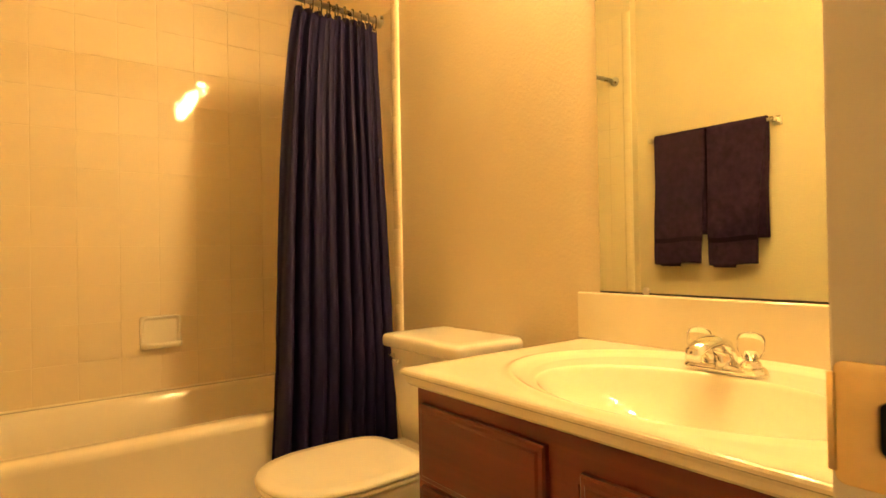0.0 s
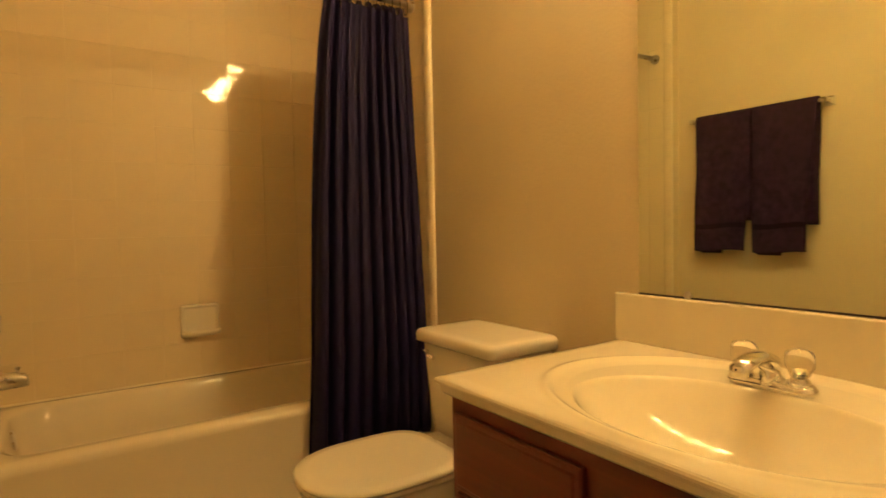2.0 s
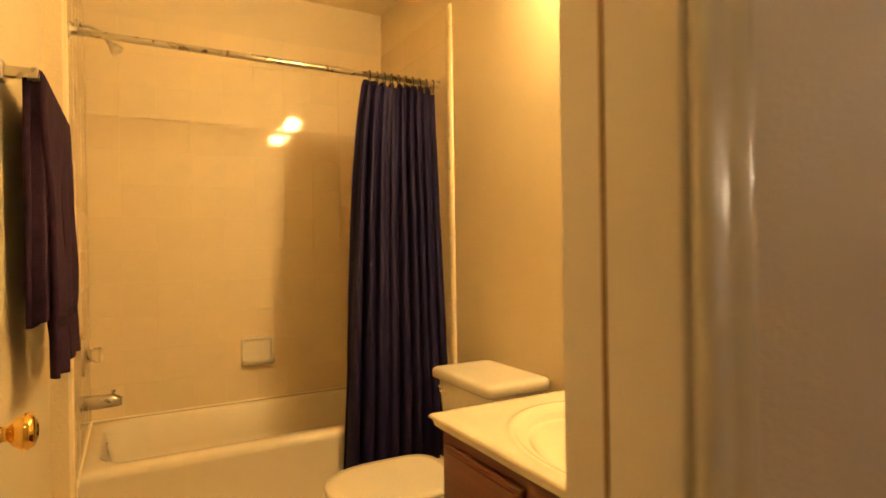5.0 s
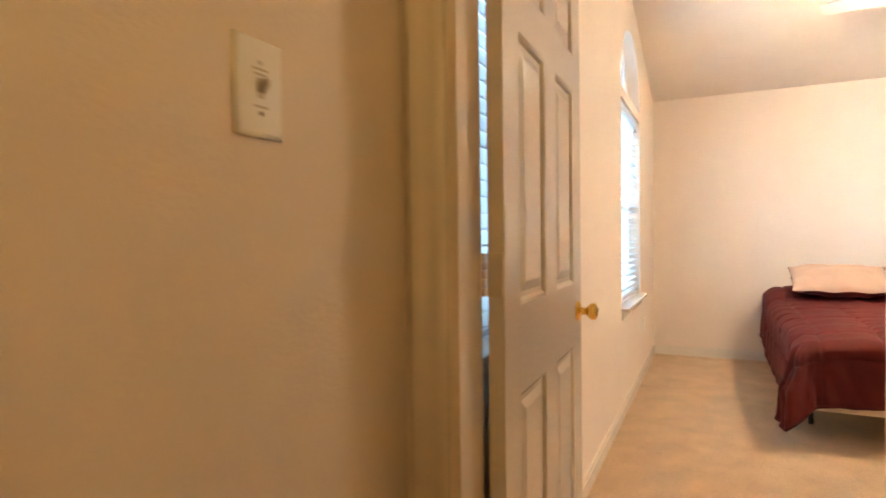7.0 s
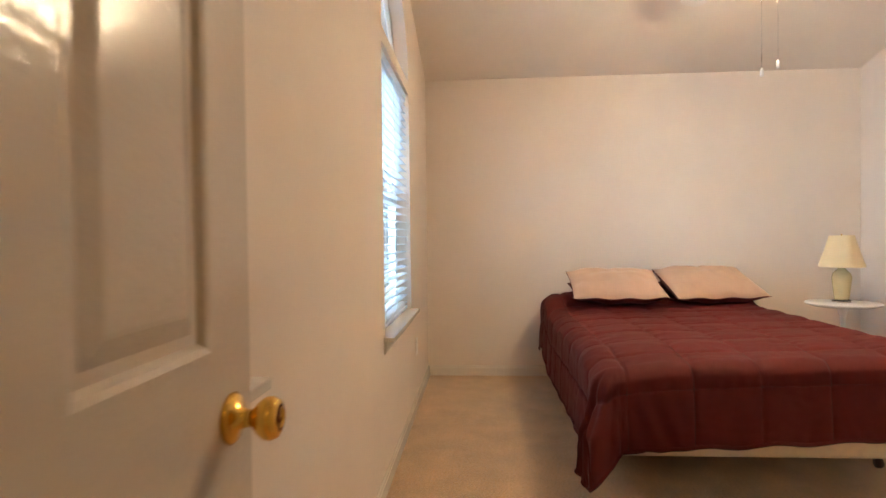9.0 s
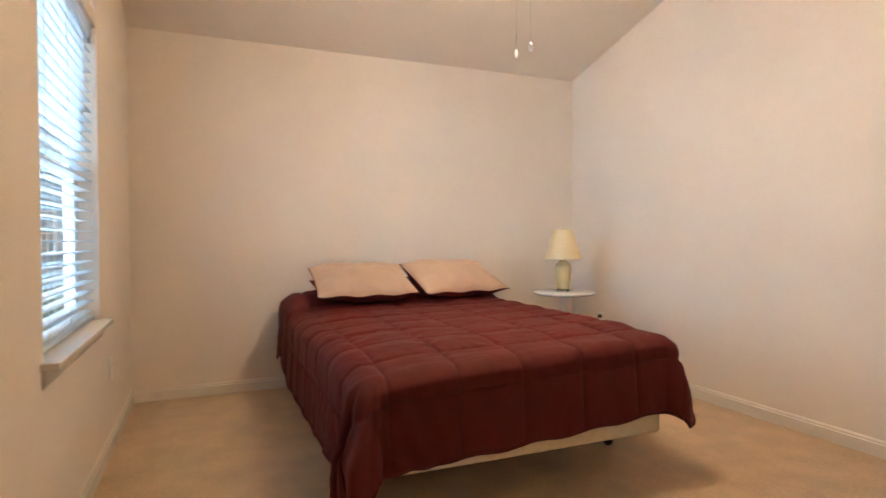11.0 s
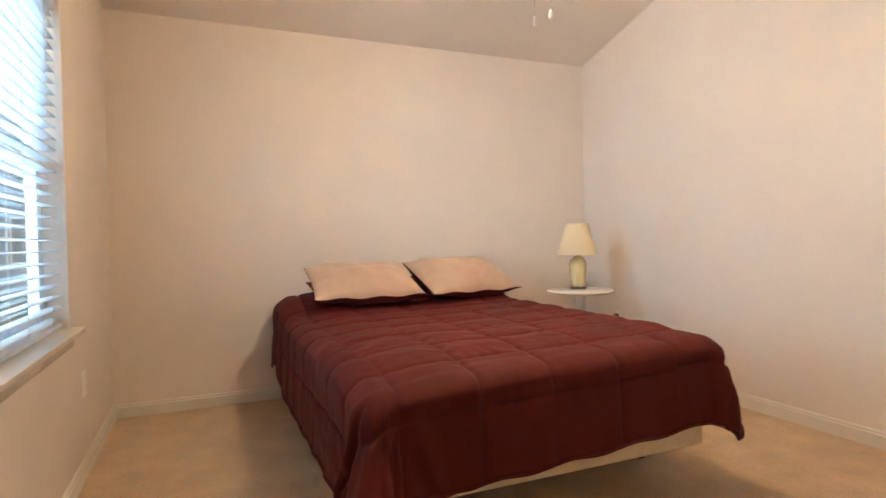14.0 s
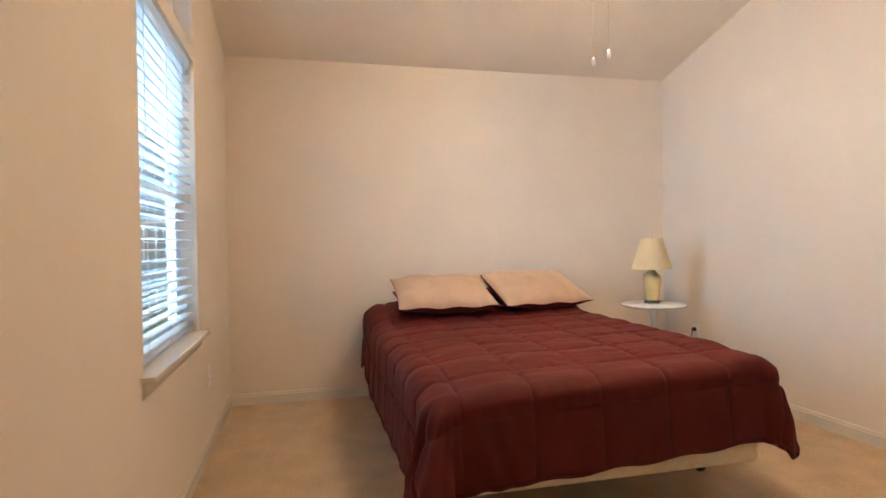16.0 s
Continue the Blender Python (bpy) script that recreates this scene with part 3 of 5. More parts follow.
def make_blind(hole, tilt, label):
    x0, x1, z0, z1 = hole[:4]
    e = thing("venetian_blind", ((x0 + x1) / 2, 0.025, z1), label, "blind")
    part("headrail", box(x0 + 0.008, x1 - 0.008, -0.004, 0.05, z1 - 0.05, z1 - 0.001, 0.004), M_BLIND, e)
    part("bottom_rail", box(x0 + 0.012, x1 - 0.012, 0.0, 0.05, z0 + 0.012, z0 + 0.03, 0.004), M_BLIND, e)
    w, n = 0.025, int((z1 - z0 - 0.1) / 0.043)
    prof = []
    for k in range(7):
        q = -w + 2 * w * k / 6
        prof.append((q, 0.0035 * (1 - (q / w) ** 2)))
    prof2 = prof + [(q, z - 0.0025) for q, z in reversed(prof)]
    ca, sa = math.cos(radians(tilt)), math.sin(radians(tilt))
    me = mesh_of("slat", loft([[(x, q * ca - z * sa, q * sa + z * ca) for q, z in prof2] for x in (x0 + 0.012, x1 - 0.012)]), M_BLIND)
    for k in range(n):
        s = new("slat", me)
        s.parent = e
        s.matrix_parent_inverse = e.matrix_basis.inverted()
        s.matrix_basis = pose(0, 0.025, z1 - 0.075 - k * (z1 - z0 - 0.125) / (n - 1), random.uniform(-1.5, 1.5), 0, 0)
    for f in (0.16, 0.5, 0.84):
        x = x0 + f * (x1 - x0)
        c = tube([(x, -0.001, z0 + 0.03), (x, -0.001, z1 - 0.05)], 0.0012, 6)
        join(c, tube([(x, 0.051, z0 + 0.03), (x, 0.051, z1 - 0.05)], 0.0012, 6))
        part("ladder_cord", c, M_CORD, e)
    pc = tube([(x1 - 0.09, -0.01, z1 - 0.05), (x1 - 0.09, -0.012, z1 - 0.88)], 0.0014, 6)
    join(pc, lathe([(0, 0), (0.007, 0.002), (0.008, 0.012), (0.004, 0.03), (0, 0.032)], 12, pose(x1 - 0.09, -0.012, z1 - 0.91)))
    part("pull_cord", pc, M_CORD, e)
    return e


make_blind(W2, 0, "white wooden venetian blind, slats open")
make_blind(W1, 80, "white wooden venetian blind, slats shut")
daylight("window_daylight_sky", 4.62, 0.36, 2.14, 2.7, 1.45, DAY * 3.5)
daylight("window_daylight_low", 4.62, 0.36, 0.93, 2.7, 0.95, DAY * 1.9)
daylight("window_daylight_a", 2.62, 0.32, 1.47, 1.1, 1.6, DAY * 0.8)

# outdoors
solid("ground", box(-300, 300, -300, 300, -0.7, -0.45), M_GRASS, "green lawn round the house", "ground", kind="structure")



def neighbour_house(x0, x1, y0, y1, h):
    """Two-storey house across the lawn, its gable end towards this one."""
    e = thing("house", ((x0 + x1) / 2, (y0 + y1) / 2, -0.45), "blue-grey two-storey house with white-trimmed windows across the lawn", "house")
    bm = bmesh.new()
    n = 30
    for k in range(n):
        z = -0.45 + (h + 0.45) * k / n
        add_box(bm, x0 - 0.012 * (k % 2), x1, y0, y1 + 0.012 * (k % 2), z, z + (h + 0.45) / n)
    part("wall", bm, M_SIDING, e, "blue-grey lapped siding")
    ym = (y0 + y1) / 2
    rf = loft([[(x, y0 - 0.4, h), (x, ym, h + 2.0), (x, y1 + 0.4, h), (x, y1 + 0.4, h + 0.15), (x, ym, h + 2.2), (x, y0 - 0.4, h + 0.15)] for x in (x0 - 0.4, x1 + 0.4)])
    for f in rf.faces:
        f.smooth = False
    part("roof", rf, M_ROOF, e, "dark shingle roof")
    for z in (0.6, 3.4):
        for y in (y0 + 0.7, y1 - 1.5):
            wd = part("window", box(x0 - 0.06, x0 + 0.02, y - 0.06, y + 0.96, z - 0.06, z + 1.46, 0.01), M_VINYL, e, "white window trim")
            for q in (0, 1):
                part("pane", box(x0 - 0.07, x0 - 0.05, y, y + 0.9, z + 0.72 * q, z + 0.68 + 0.72 * q), M_PANE_FAR, wd, "grey-blue window pane")


neighbour_house(25.0, 37.0, -0.5, 5.7, 6.2)


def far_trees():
    """Guessed treeline far beyond the lawn: a self-lit pale band, its glow stands for haze."""
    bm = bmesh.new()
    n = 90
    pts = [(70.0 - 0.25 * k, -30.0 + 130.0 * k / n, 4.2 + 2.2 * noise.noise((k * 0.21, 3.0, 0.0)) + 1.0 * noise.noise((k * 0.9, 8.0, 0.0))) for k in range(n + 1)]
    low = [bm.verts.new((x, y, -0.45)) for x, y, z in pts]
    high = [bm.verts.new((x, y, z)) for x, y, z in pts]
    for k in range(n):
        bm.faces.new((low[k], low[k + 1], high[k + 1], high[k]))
    return solid("backdrop", bm, M_HAZE_GLOW, "self-lit pale blue treeline band beyond the lawn, its haze a glow", "backdrop", kind="structure")


far_trees()

# ---- bathroom ----
def rrect(x0, x1, y0, y1, r, z, n=8):
    pts = []
    for cx, cy, a in ((x1 - r, y1 - r, 0), (x0 + r, y1 - r, 90), (x0 + r, y0 + r, 180), (x1 - r, y0 + r, 270)):
        for k in range(n + 1):
            th = radians(a + 90 * k / n)
            pts.append((cx + r * math.cos(th), cy + r * math.sin(th), z))
    return pts


TY = 2.105
tub = thing("bathtub", (1.14, 2.48, 0), "cream enamel alcove bathtub", "bathtub")
tb = loft([rrect(BL, BR, TY + 0.004, BY1 - 0.008, 0.004, 0), rrect(BL, BR, TY + 0.004, BY1 - 0.008, 0.004, 0.05), rrect(BL, BR, TY + 0.007, BY1 - 0.008, 0.004, 0.06), rrect(BL, BR, TY + 0.007, BY1 - 0.008, 0.004, 0.34), rrect(BL, BR, TY, BY1 - 0.008, 0.006, 0.36), rrect(BL, BR, TY, BY1 - 0.008, 0.008, 0.382),
           rrect(BL + 0.004, BR - 0.004, TY + 0.01, BY1 - 0.01, 0.015, 0.392), rrect(BL + 0.055, BR - 0.08, TY + 0.085, BY1 - 0.05, 0.12, 0.392), rrect(BL + 0.072, BR - 0.1, TY + 0.102, BY1 - 0.062, 0.14, 0.378),
           rrect(BL + 0.1, BR - 0.17, TY + 0.12, BY1 - 0.08, 0.15, 0.24), rrect(BL + 0.13, BR - 0.25, TY + 0.15, BY1 - 0.11, 0.15, 0.12), rrect(BL + 0.2, BR - 0.33, TY + 0.2, BY1 - 0.16, 0.12, 0.095)])
part("tub_shell", tb, M_TUB, tub)
part("overflow_plate", lathe([(0, 0), (0.034, 0), (0.036, 0.004), (0.030, 0.009), (0, 0.011)], 28, pose(BL + 0.084, 2.54, 0.342, 0, 80, 0)), M_NICKEL, tub, "round chrome overflow plate")

GT = 0.009
grout = bmesh.new()
TZ0, TP, TQ, TROWS = 0.392, 0.1615, 0.156, 12
TILE_Y0, TILE_YL = 2.005, 1.92
TTOP = TZ0 + TROWS * TP
add_box(grout, BL, BR, BY1 - 0.0073, BY1, TZ0, TTOP)
add_box(grout, BL, BL + 0.0073, TILE_YL, BY1 - 0.0073, TZ0, TTOP)
add_box(grout, BR - 0.0073, BR, TILE_Y0, BY1 - 0.0073, TZ0, TTOP)
add_box(grout, BL, BL + 0.0073, TILE_YL, TY, 0, TZ0)
add_box(grout, BR - 0.0073, BR, TILE_Y0, TY, 0, TZ0)
surround = solid("tub_surround", grout, M_GROUT, "cream glazed square wall tiles round the bathtub", "wall tile", kind="structure")

caulk = box(BL + 0.008, BR - 0.008, BY1 - 0.018, BY1 - 0.006, 0.388, 0.3985, 0.003)
add_box(caulk, BL + 0.006, BL + 0.017, TILE_YL + 0.06, BY1 - 0.018, 0.388, 0.3985, 0.003)
part("caulk_bead", caulk, M_GROUT, surround, "cream caulk bead between tub and tiles")
TILES = {}


def tile_mesh(w, h, t=GT):
    key = (round(w, 4), round(h, 4))
    if key not in TILES:
        g = 0.0006
        bm = loft([[(g, 0, g), (w - g, 0, g), (w - g, 0, h - g), (g, 0, h - g)], [(g, -t + 0.0009, g), (w - g, -t + 0.0009, g), (w - g, -t + 0.0009, h - g), (g, -t + 0.0009, h - g)],
                   [(g + 0.001, -t, g + 0.001), (w - g - 0.001, -t, g + 0.001), (w - g - 0.001, -t, h - g - 0.001), (g + 0.001, -t, h - g - 0.001)]])
        for f in bm.faces:
            f.smooth = False
        TILES[key] = mesh_of("tile", bm, M_TILE)
    return TILES[key]


def lay_tiles():
    """Back wall and the two ends of the alcove."""
    def put(m, w, h):
        o = new("tile", tile_mesh(w, h))
        o.parent = surround
        o.matrix_basis = m @ pose(0, 0, 0, random.uniform(-0.3, 0.3), 0, random.uniform(-0.3, 0.3))
    xs = [BL + GT]
    x = 1.156 - 4 * TQ
    while x < BR - GT - 0.02:
        xs.append(x)
        x += TQ
    xs.append(BR - GT)
    for a, b in zip(xs, xs[1:]):
        for r in range(TROWS):
            put(pose(a, BY1, TZ0 + r * TP), b - a, TP)
    for xw, y_end, s in ((BR, TILE_Y0 + 0.05, -1), (BL, TILE_YL + 0.05, 1)):
        ys = [BY1 - GT]
        while ys[-1] - TQ > y_end + 0.02:
            ys.append(ys[-1] - TQ)
        ys.append(y_end)
        for a, b in zip(ys, ys[1:]):
            for r in range(TROWS):
                if s < 0:
                    put(pose(xw, a, TZ0 + r * TP, 0, 0, -90), a - b, TP)
                else:
                    put(pose(xw, b, TZ0 + r * TP, 0, 0, 90), a - b, TP)
        prof = [(0, 0), (0.010, 0.002), (0.015, 0.010), (0.015, 0.038), (0.010, 0.048), (0, 0.05)]
        for k in range(15):
            z0, z1 = TTOP * k / 15, TTOP * (k + 1) / 15
            bm = loft([[(xw + s * d * q, y_end - 0.05 + w, z) for d, w in prof] for z, q in ((z0, 0.975), (z0 + 0.0008, 1), (z1 - 0.0008, 1), (z1, 0.975))])
            part("edge_tile", bm, M_TILE, surround)


def soap_dish():
    e = thing("soap_dish", (1.155, BY1 - GT, 0.59), "cream ceramic soap dish set in the tiles", "soap dish")
    x0, x1, z0, z1, y = 1.072, 1.24, 0.588, 0.727, BY1 - GT
    def rim(d, depth):
        pts = plate_ring(x0 + d, x1 - d, z0 + d, z1 - d, 0.016 - 0.4 * d, 0.0)
        return [(p, y - depth, q) for _, p, q in pts]
    bm = loft([rim(0, -0.001), rim(0, 0.010), rim(0.003, 0.0145), rim(0.007, 0.016), rim(0.011, 0.0155), rim(0.015, 0.011), rim(0.018, 0.004)])
    part("frame", bm, M_CHINA, e)
    rings = []
    for k in range(9):
        f = k / 8
        x = x0 + (x1 - x0) * f
        d = 0.03 + 0.035 * math.sin(math.pi * min(1, max(0, f)) ) ** 0.4
        rings.append([(x, y, z0 - 0.004), (x, y - d * 0.7, z0 - 0.004), (x, y - d, z0 + 0.012), (x, y - d, z0 + 0.026), (x, y - d + 0.008, z0 + 0.024), (x, y - d + 0.014, z0 + 0.012), (x, y, z0 + 0.012)])
    part("tray", loft(rings), M_CHINA, e)


soap_dish()


def shower_set():
    y = 2.44
    e = thing("shower_fixture", (BL + GT, y, 2.12), "chrome shower arm and head on the tiled wall", "shower")
    part("flange", lathe([(0, 0), (0.03, 0), (0.028, 0.006), (0.012, 0.010), (0, 0.010)], 28, pose(BL + GT, y, 2.12, 0, 90, 0)), M_NICKEL, e)
    part("arm", tube([(BL, y, 2.12), (BL + 0.05, y, 2.123), (BL + 0.085, y, 2.11), (BL + 0.12, y, 2.07)], 0.0085), M_NICKEL, e)
    part("head", lathe([(0, 0), (0.010, 0), (0.012, 0.02), (0.022, 0.035), (0.027, 0.055), (0.026, 0.058), (0, 0.058)], 28, pose(BL + 0.115, y, 2.075, 0, 140, 0)), M_NICKEL, e)
    v = thing("shower_valve", (BL + GT, y, 0.78), "round chrome shower valve with a clear knob", "tap")
    part("escutcheon", lathe([(0, 0), (0.082, 0), (0.083, 0.003), (0.075, 0.009), (0.030, 0.016), (0.024, 0.03), (0, 0.03)], 40, pose(BL + GT, y, 0.768, 0, 90, 0)), M_NICKEL, v)
    part("knob", lathe([(0, 0), (0.018, 0), (0.03, 0.008), (0.032, 0.028), (0.024, 0.038), (0, 0.04)], 8, pose(BL + GT + 0.03, y, 0.768, 0, 90, 0)), M_ACRYL, v, "clear acrylic knob")
    s = thing("tub_spout", (BL + GT, y, 0.575), "chrome tub spout with a diverter pin", "tap")
    rings = []
    for d, hw, z0, z1 in ((0, 0.024, 0.55, 0.602), (0.05, 0.024, 0.55, 0.602), (0.10, 0.022, 0.552, 0.60), (0.125, 0.020, 0.553, 0.592), (0.135, 0.016, 0.556, 0.582)):
        rings.append([(BL + GT + d, y - hw, z0), (BL + GT + d, y + hw, z0), (BL + GT + d, y + hw, z1 - 0.01), (BL + GT + d, y + hw * 0.5, z1), (BL + GT + d, y - hw * 0.5, z1), (BL + GT + d, y - hw, z1 - 0.01)])
    part("spout", loft(rings), M_NICKEL, s)
    part("diverter", lathe([(0, 0), (0.004, 0), (0.004, 0.014), (0.008, 0.016), (0.008, 0.022), (0, 0.024)], 14, pose(BL + GT + 0.105, y, 0.595)), M_NICKEL, s)


shower_set()

ROD_Y, ROD_Z, ROD_YL, ROD_ZL = 2.135, 1.983, 2.02, 1.955
rod = thing("shower_rod", (BL, ROD_Y, ROD_Z), "brushed nickel shower curtain rod between the walls", "curtain rod")
part("bar", tube([(BL + 0.012, ROD_YL, ROD_ZL), (BR - 0.012, ROD_Y, ROD_Z)], 0.0125, 16), M_NICKEL, rod)
for x, s, fy, fz in ((BL + GT, 1, ROD_YL, ROD_ZL), (BR - GT, -1, ROD_Y, ROD_Z)):
    part("flange", lathe([(0, 0), (0.027, 0), (0.026, 0.008), (0.016, 0.014), (0.015, 0.028), (0, 0.028)], 28, pose(x, fy, fz, 0, 90 * s, 0)), M_NICKEL, rod)


def shower_curtain():
    e = thing("shower_curtain", (1.65, 2.08, 0.2), "navy fabric shower curtain drawn aside on rings", "shower curtain")
    zt, zb, folds = 1.947, 0.20, 9

    def at(u, v):
        l = 1.515 - 0.155 * v ** 0.7
        r = 1.868 + 0.02 * v + 0.02 * max(0, v - 0.85)
        uu = u + 0.018 * math.sin(7.3 * u + 1.2)
        x = l + (r - l) * u
        amp = (0.018 + 0.018 * min(1, v * 3)) * (0.75 + 0.35 * math.sin(11 * u + 0.6))
        ph = 2 * math.pi * folds * uu + 0.5 * math.sin(3 * v + 5 * u)
        y = 2.13 - 0.09 * min(1, v * 1.25) ** 1.2 + amp * math.sin(ph)
        x += 0.006 * math.cos(ph * 2 + 3 * v)
        z = zt + (zb - zt) * v + 0.012 * math.sin(ph) * (1 - v) ** 8 + 0.015 * v * math.sin(2.5 * u) - 0.012 * math.cos(2 * math.pi * folds * uu) * (1 - v) ** 14
        y += 0.004 * noise.noise((u * 9, v * 14, 2.0))
        return (x, y, z)
    part("fabric", sheet(at, 220, 60, 0.0022), M_CURT, e)
    for k in range(10):
        x = 1.53 + 0.335 * k / 9
        ry = ROD_Y - (BR - x) * (ROD_Y - ROD_YL) / (BR - BL)
        rz = ROD_Z - (BR - x) * (ROD_Z - ROD_ZL) / (BR - BL)
        pts = [(x + 0.004 * math.sin(a), ry + 0.021 * math.sin(a), rz - 0.012 + 0.03 * math.cos(a)) for a in [2 * math.pi * j / 20 for j in range(21)]]
        part("ring", tube(pts, 0.0028, 8), M_STEEL, e, "dark metal curtain ring")


shower_curtain()


def towel(name, y0, y1, bx, bz, front, back, label, near, far):
    """A folded bath towel over a bar along y; the front flap draws in by near and far at its hem."""
    half = 0.021
    tot = front + back + math.pi * half

    def at(u, v):
        s = v * tot
        d = max(0.0, s - back - math.pi * half)
        k = d / front
        y = y0 + near * k + (y1 - y0 - (near + far) * k) * u
        w = 0.004 * noise.noise((y * 9, s * 5, 1.0))
        if s < back:
            x, z = bx - half - 0.002 + w, bz - back + s
        elif d == 0.0:
            a = (s - back) / half
            x, z = bx - half * math.cos(a), bz + half * math.sin(a)
        else:
            x = bx + half + 0.012 * k + 2 * w + 0.009 * k * math.sin(y * 38 + 1.5 * math.sin(4 * z_of(d))) - 0.004 * math.exp(-((front - d - 0.125) / 0.02) ** 2)
            z = bz - d + 0.006 * k * math.sin(y * 21)
        return (x, y + 0.004 * math.sin(9 * z + y * 3), z)

    def z_of(d):
        return bz - d
    e = thing(name, (bx, (y0 + y1) / 2, bz), label, "towel", "towels on the bar")
    part("terry", sheet(at, 40, 110, -0.013), M_TOWEL, e)
    vb = 1 - 0.125 / tot
    band = sheet(lambda u, q: Vector(at(u, vb - 0.012 / tot + 0.024 / tot * q)) + Vector((0.0004, 0, 0)), 40, 4, 0.0008)
    part("woven_band", band, M_BAND, e, "flat woven border band")
    ym = y0 + 0.006
    part("inner_fold", box(bx - 0.018, bx + 0.016, ym, ym + 0.9 * (y1 - y0), bz - back + 0.01, bz + 0.012, 0.008, 3), M_TOWEL, e, "folded inner layers of the towel")
    part("loose_hem", box(bx + 0.002, bx + 0.016, y1 - 0.13, y1 - 0.02, bz - front - 0.014, bz - front + 0.1, 0.005, 3), M_TOWEL, e, "inner hem hanging below the outer one")
    return e


TBX, TBZ = PLX + 0.06, 1.575
tbar = thing("towel_bar", (PLX, 1.49, TBZ), "nickel towel bar with square posts", "towel bar")
for y in (1.18, 1.80):
    part("post", box(PLX, TBX + 0.012, y - 0.011, y + 0.011, TBZ - 0.011, TBZ + 0.011, 0.002), M_NICKEL, tbar)
    part("base", box(PLX, PLX + 0.012, y - 0.021, y + 0.021, TBZ - 0.021, TBZ + 0.021, 0.003), M_NICKEL, tbar)
part("bar", tube([(TBX, 1.18, TBZ), (TBX, 1.80, TBZ)], 0.008, 12), M_NICKEL, tbar)
towel("bath_towel", 1.205, 1.482, TBX, TBZ, 0.672, 0.545, "dark plum folded terry towel over the bar", 0.045, 0.004)
towel("bath_towel", 1.488, 1.765, TBX, TBZ, 0.668, 0.52, "dark plum folded terry towel over the bar", 0.024, -0.004)


def toilet():
    e = thing("toilet", (1.5, 1.515, 0), "cream two-piece toilet with a closed lid", "toilet")
    cy = 1.515

    def oval(x0, x1, hw, z, sq=0.0, n=44):
        pts = []
        for k in range(n):
            th = 2 * math.pi * k / n
            c, s = math.cos(th), math.sin(th)
            p = 2.0 / (2.0 + sq * (1 if c > 0 else 0.15) * 2)
            x = (x0 + x1) / 2 + (x1 - x0) / 2 * math.copysign(abs(c) ** p, c)
            y = cy + hw * math.copysign(abs(s) ** p, s)
            pts.append((x, y, z))
        return pts
    part("bowl", loft([oval(1.30, 1.76, 0.10, 0, 0.8), oval(1.29, 1.77, 0.105, 0.02, 0.8), oval(1.33, 1.72, 0.085, 0.12, 0.6), oval(1.27, 1.70, 0.11, 0.22, 0.4), oval(1.17, 1.66, 0.165, 0.31, 0.3), oval(1.135, 1.66, 0.178, 0.345, 0.3), oval(1.135, 1.66, 0.176, 0.358, 0.3)]), M_CHINA, e)
    part("deck", box(1.55, 1.83, cy - 0.16, cy + 0.16, 0.30, 0.365, 0.02, 4), M_CHINA, e)
    part("seat", loft([oval(1.130, 1.585, 0.180, 0.359, 1.1), oval(1.126, 1.585, 0.184, 0.366, 1.1), oval(1.130, 1.585, 0.181, 0.374, 1.1)]), M_SEAT, e)
    part("lid", loft([oval(1.126, 1.58, 0.183, 0.377, 1.1), oval(1.122, 1.582, 0.187, 0.383, 1.1), oval(1.130, 1.578, 0.180, 0.392, 1.1), oval(1.16, 1.55, 0.152, 0.394, 1.1)]), M_SEAT, e)
    for s in (-1, 1):
        part("hinge_cap", box(1.575, 1.605, cy + s * 0.075 - 0.018, cy + s * 0.075 + 0.018, 0.365, 0.388, 0.006, 3), M_SEAT, e)
    part("tank", loft([rrect(1.665, 1.865, cy - 0.175, cy + 0.175, 0.03, 0.365), rrect(1.655, 1.875, cy - 0.185, cy + 0.185, 0.03, 0.45), rrect(1.64, 1.885, cy - 0.198, cy + 0.198, 0.03, 0.675)]), M_CHINA, e)

    def lidring(d, z):
        pts = rrect(1.625 + d, 1.892 - d * 0.4, cy - 0.213 + d, cy + 0.213 - d, 0.02, z, 5)
        return [(x - (0.032 * (1 - ((y - cy) / 0.213) ** 2) if x < 1.7 else 0), y, z) for x, y, z in pts]
    part("tank_lid", loft([lidring(0.008, 0.672), lidring(0.001, 0.677), lidring(0, 0.700), lidring(0.003, 0.708), lidring(0.010, 0.7135), lidring(0.022, 0.7155), lidring(0.05, 0.7165)]), M_CHINA, e)
    hd = tube([(1.64, cy + 0.155, 0.64), (1.622, cy + 0.155, 0.64)], 0.009)
    join(hd, tube([(1.622, cy + 0.158, 0.641), (1.616, cy + 0.12, 0.636), (1.616, cy + 0.085, 0.632)], [0.007, 0.006, 0.0075], 10))
    part("flush_lever", hd, M_CHROME, e, "chrome flush lever")


toilet()


